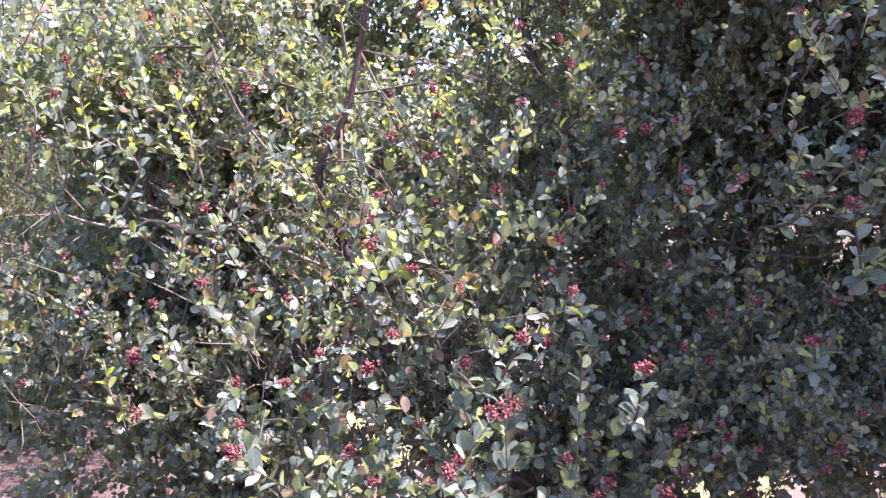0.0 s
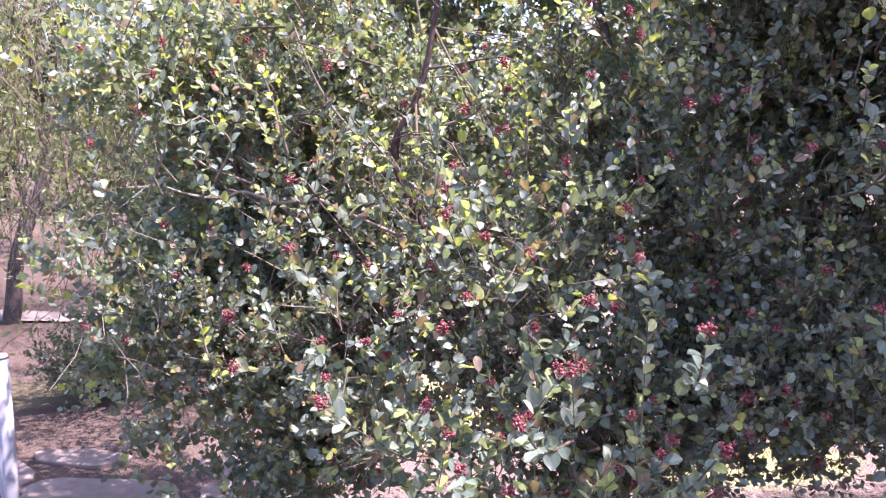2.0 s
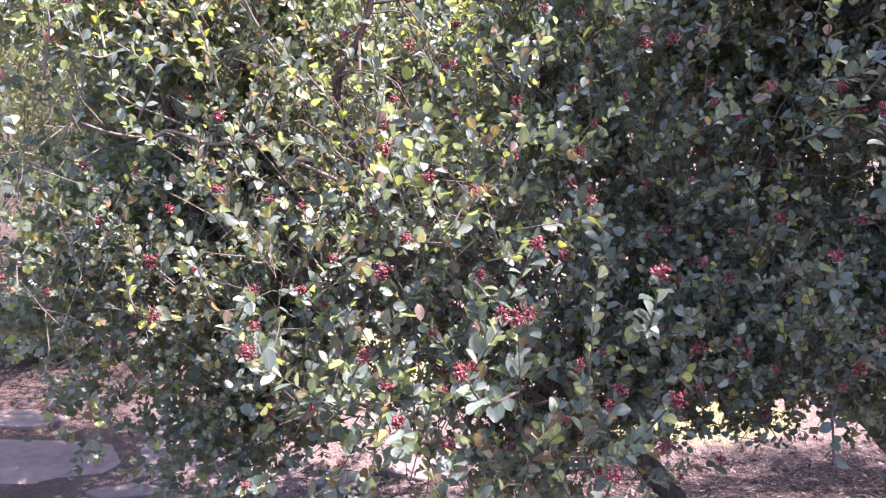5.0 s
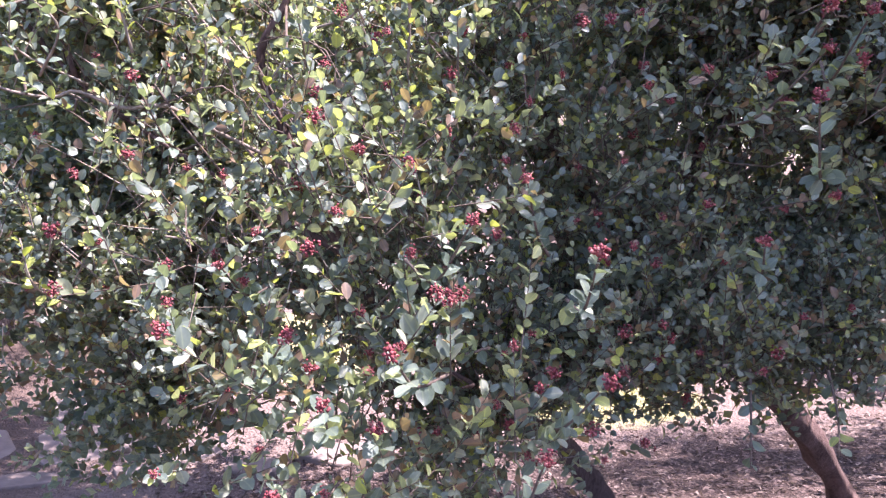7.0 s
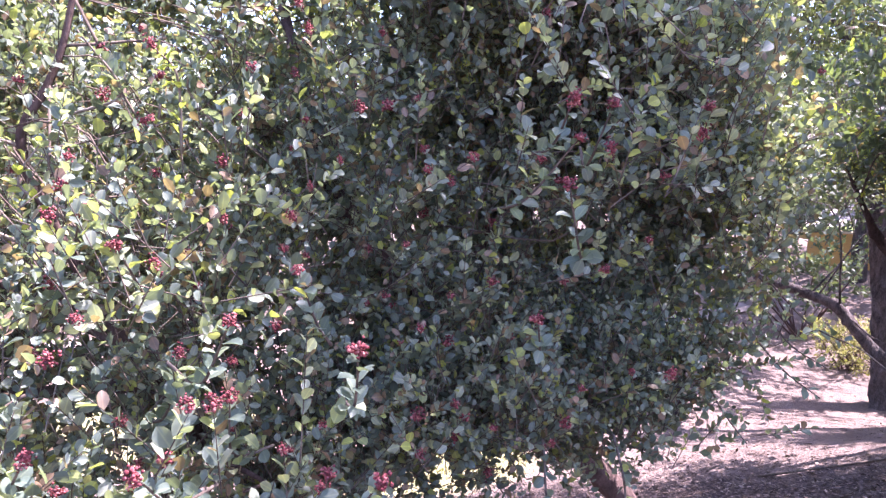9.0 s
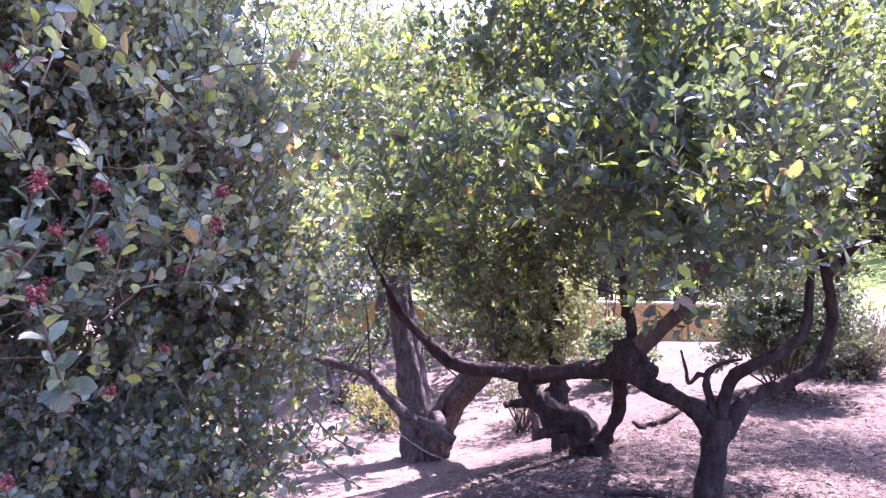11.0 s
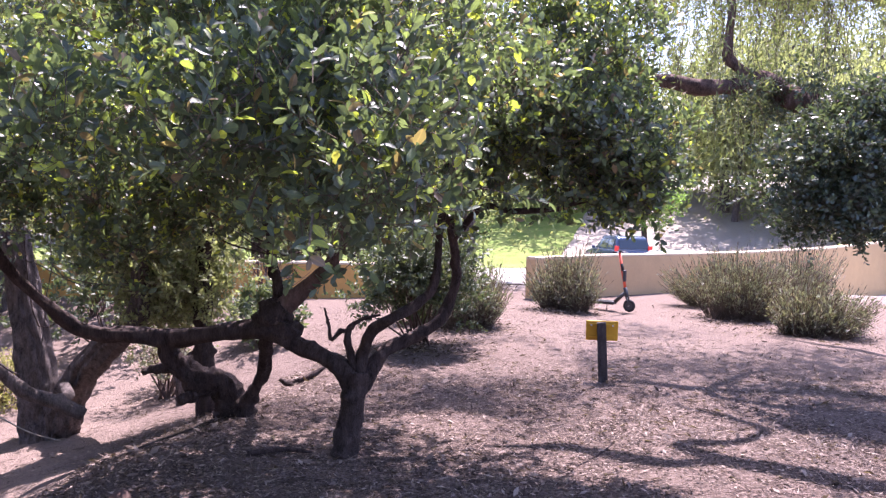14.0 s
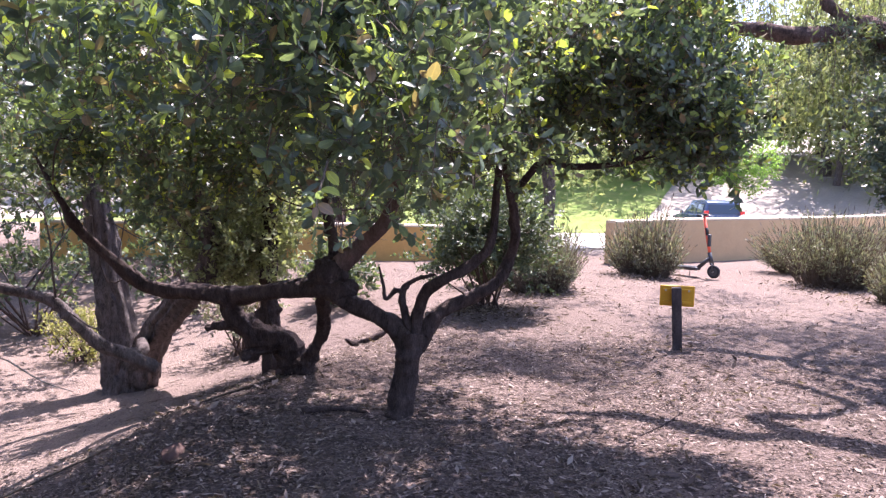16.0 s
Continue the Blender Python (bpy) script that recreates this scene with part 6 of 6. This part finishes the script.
def flagstone(at, size, seed):
    """A thin, uneven slab with broken corners."""
    r = np.random.default_rng(seed)
    bm = bmesh.new()
    n = int(r.integers(5, 8))
    angles = np.cumsum(r.uniform(0.5, 1.5, n))
    angles *= 2 * math.pi / angles[-1]
    vs = []
    for a in angles:
        q = r.uniform(0.78, 1.15) * (abs(math.cos(a)) ** 4 + abs(math.sin(a)) ** 4) ** -0.25
        for s in (-0.12, 0.12):
            vs.append(bm.verts.new((math.cos(a + s) * size[0] * q * r.uniform(0.93, 1.03), math.sin(a + s) * size[1] * q * r.uniform(0.93, 1.03), 0)))
    f = bm.faces.new(vs)
    up = bmesh.ops.extrude_face_region(bm, geom=[f])
    for v in up["geom"]:
        if isinstance(v, bmesh.types.BMVert):
            v.co.z += 0.09 + r.uniform(-0.008, 0.008)
    bmesh.ops.recalc_face_normals(bm, faces=bm.faces[:])
    bmesh.ops.bevel(bm, geom=bm.edges[:], offset=0.012, segments=2, profile=0.5, affect="EDGES")
    ob = part("flagstone", bm, M_STONE)
    ob.matrix_basis = pose(*at, hz(*at) - 0.06, float(r.normal(0, 1.5)), float(r.normal(0, 1.5)), float(r.uniform(-14, 14)))
    return tagged(ob, "pale tan flagstone slab set in the dirt", "flagstone", "flagstones of the path")


for k, (x, y, w, d) in enumerate(((-2.72, 4.52, 0.62, 0.36), (-3.95, 4.7, 0.52, 0.4), (-1.72, 4.6, 0.34, 0.28), (-1.12, 4.5, 0.24, 0.17), (-0.72, 4.28, 0.17, 0.1),
                                  (-2.0, 5.12, 0.4, 0.2), (-1.35, 4.15, 0.2, 0.11), (-3.3, 5.2, 0.36, 0.2), (-0.25, 4.45, 0.26, 0.14), (-1.95, 4.08, 0.22, 0.1))):
    flagstone((x, y), (w, d), 40 + k)

stump = thing("tree_stump", "thin weathered grey stump standing on the slope", "stump", (7.5, 4.95, hz(7.5, 4.95)))
part("stem", tube([(0, 0, -0.1), (0.01, 0.0, 0.1), (-0.01, 0.02, 0.22), (0.0, 0.03, 0.33)], [0.07, 0.055, 0.05, 0.042], 30, 16, 0.2, 66, 3, 0.15), M_BARK_GREY, stump)
part("stub", tube([(0, 0.02, 0.22), (0.02, 0.08, 0.3), (0.02, 0.1, 0.38)], [0.03, 0.025, 0.015], 14, 10, 0.2, 67), M_BARK_GREY, stump)

# a dark hose along the foot of the mound, fallen branches
hose = part("hose", tube([(x, y, hz(x, y) + 0.012) for x, y in ((3.6, 4.2), (4.2, 3.85), (4.8, 3.6), (5.3, 3.42), (5.9, 3.3))], [0.008, 0.008], 50, 8, 0.05, 5), M_TWIG)
tagged(hose, "dusty brown irrigation hose lying on the slope", "hose")
for n_, pts, rr, lab in (("fallen_branch", ((4.6, 2.6), (4.75, 2.45), (4.8, 2.25)), 0.02, "thin dark root lying in litter"),
                         ("fallen_branch", ((5.9, 0.5), (5.6, 0.42), (5.3, 0.5), (5.0, 0.62)), 0.007, "thin dry branch on the ground")):
    b = part(n_, tube([(x, y, hz(x, y) + rr * (0.7 + (0.6 if i % 2 else 0))) for i, (x, y) in enumerate(pts)], [rr, rr * 0.9, rr * 0.4], 24, 8, 0.2, 8, 3), M_BARK_DARK)
    tagged(b, lab, "branch")

b = part("fallen_branch", tube([(7.35, 3.2, hz(7.35, 3.2) + 0.1), (7.24, 3.3, hz(7.24, 3.3) + 0.05), (7.12, 3.4, hz(7.12, 3.4) + 0.02), (7.02, 3.48, hz(7.02, 3.48) + 0.03), (6.96, 3.54, hz(6.96, 3.54) + 0.1)], [0.014, 0.028, 0.032, 0.026, 0.014], 30, 10, 0.2, 8, 4), M_BARK_DARK)
tagged(b, "dark hooked dead branch lying on the mound", "branch")

# ---- leaf litter, grass ----
def scatter(count, x0, x1, y0, y1, seed):
    r = np.random.default_rng(seed)
    x, y = r.uniform(x0, x1, count), r.uniform(y0, y1, count)
    return r, x, y


r_, x, y = scatter(140000, 1.4, 8.8, -2.6, 4.0, 91)
keep = (y < 1.6 + 0.48 * np.minimum(x, 4.6) + 0.25 * wob(x, y, 1.2)) & (np.hypot(x, y) > 1.2) & (r_.uniform(size=len(x)) < 1.4 - 0.14 * x + 0.3 * wob(x, y, 2.2) + 0.2 * wob(x, y, 6.0))
x, y = x[keep], y[keep]
p = np.stack([x, y, height(x, y) + r_.uniform(0.002, 0.012, len(x))], -1)
w = np.stack([r_.normal(size=len(x)), r_.normal(size=len(x)), r_.normal(0, 0.22, len(x))], -1)
fc = np.stack([r_.normal(0, 0.5, len(x)), r_.normal(0, 0.5, len(x)), np.ones(len(x))], -1)
s = 0.013 + 0.021 * r_.gamma(1.6, 0.6, len(x))
litter = part("leaf_litter", leaves(p, w, fc, s, s * r_.uniform(0.08, 0.42, len(x)), LEAF_THIN), M_DRY, kind="stuff")
tagged(litter, "dry brown leaf litter and bark chips", "leaf litter")

r_, x, y = scatter(14000, -1.2, 4.4, 2.6, 5.0, 92)
p = np.stack([x, y, height(x, y) + r_.uniform(0.003, 0.012, len(x))], -1)
w = np.stack([r_.normal(size=len(x)), r_.normal(size=len(x)), r_.normal(0, 0.25, len(x))], -1)
fc = np.stack([r_.normal(0, 0.35, len(x)), r_.normal(0, 0.35, len(x)), np.ones(len(x))], -1)
s = r_.uniform(0.015, 0.045, len(x))
litter = part("leaf_litter", leaves(p, w, fc, s, s * r_.uniform(0.2, 0.6, len(x)), LEAF_THIN), M_DRY, kind="stuff")
tagged(litter, "dry brown leaf litter under the berry tree", "leaf litter")

r_, x, y = scatter(16000, 0.0, 4.4, 4.7, 6.9, 93)
keep = ((x - 1.6) / 1.0) ** 2 + ((y - 5.42) / 0.5) ** 2 < 0.8 + 0.3 * wob(x, y, 2.0) + 0.2 * r_.normal(size=len(x))
x, y = x[keep], y[keep]
p = np.stack([x, y, height(x, y) + 0.01], -1)
w = np.stack([r_.normal(0, 0.4, len(x)), r_.normal(0, 0.4, len(x)), np.ones(len(x))], -1)
s = r_.uniform(0.02, 0.055, len(x))
blades = part("grass", leaves(p, w, r_.normal(size=p.shape), s, s * 0.12, LEAF_THIN), M_GRASS, kind="stuff")
tagged(blades, "short yellow-green grass blades", "grass")

r_, x, y = scatter(5200, 1.3, 11.0, -3.4, 6.2, 94)
keep = np.hypot(x, y) > 1.2
x, y = x[keep], y[keep]
a = r_.uniform(0, 6.28, len(x))
half = r_.uniform(0.015, 0.07, len(x))
lift = r_.uniform(0.003, 0.014, len(x))
ends = []
for s in (-1, 1):
    ex, ey = x + s * half * np.cos(a), y + s * half * np.sin(a)
    ends.append(np.stack([ex, ey, height(ex, ey) + lift + s * r_.uniform(0, 0.006, len(x))], -1))
twigs = part("twig_litter", sticks(ends[0], ends[1], r_.uniform(0.001, 0.003, len(x)), r_.uniform(0.0006, 0.0016, len(x))), M_TWIG, kind="stuff")
tagged(twigs, "thin dry twigs strewn over the dirt", "twig litter")

r_, x, y = scatter(46000, 3.0, 12.5, -3.4, 7.0, 95)
keep = r_.uniform(size=len(x)) < 0.45 + 0.5 * wob(x, y, 1.4) + 0.3 * wob(x, y, 4.0)
x, y = x[keep], y[keep]
p = np.stack([x, y, height(x, y) + r_.uniform(0.002, 0.01, len(x))], -1)
w = np.stack([r_.normal(size=len(x)), r_.normal(size=len(x)), r_.normal(0, 0.25, len(x))], -1)
fc = np.stack([r_.normal(0, 0.4, len(x)), r_.normal(0, 0.4, len(x)), np.ones(len(x))], -1)
s = r_.uniform(0.014, 0.05, len(x))
litter = part("leaf_litter", leaves(p, w, fc, s, s * r_.uniform(0.15, 0.5, len(x)), LEAF_THIN), M_DRY, kind="stuff")
tagged(litter, "scattered dead leaves on the trail and slope", "leaf litter")

# dry stalks and litter that gather round the feet of the bushes
r_ = np.random.default_rng(96)
feet = np.array([(13.4, 1.35, 0.8), (13.5, -1.3, 1.3), (12.0, -2.1, 1.2), (14.6, -2.4, 1.2), (10.9, 2.5, 1.0), (11.6, 3.2, 0.9), (9.0, 2.75, 1.1)])
pick = feet[r_.integers(0, len(feet), 9000)]
a, q = r_.uniform(0, 6.28, 9000), np.abs(r_.normal(0, 0.5, 9000))
x, y = pick[:, 0] + np.cos(a) * q * pick[:, 2] - 0.15, pick[:, 1] + np.sin(a) * q * pick[:, 2]
p = np.stack([x, y, height(x, y) + r_.uniform(0.002, 0.03, len(x))], -1)
w = np.stack([r_.normal(size=len(x)), r_.normal(size=len(x)), r_.normal(0.1, 0.3, len(x))], -1)
s = r_.uniform(0.03, 0.1, len(x))
litter = part("leaf_litter", leaves(p, w, r_.normal(size=p.shape) + (0, 0, 1), s, s * r_.uniform(0.08, 0.3, len(x)), LEAF_THIN), M_DRY, kind="stuff")
tagged(litter, "dry brown stalks littered round the sage bushes", "leaf litter")
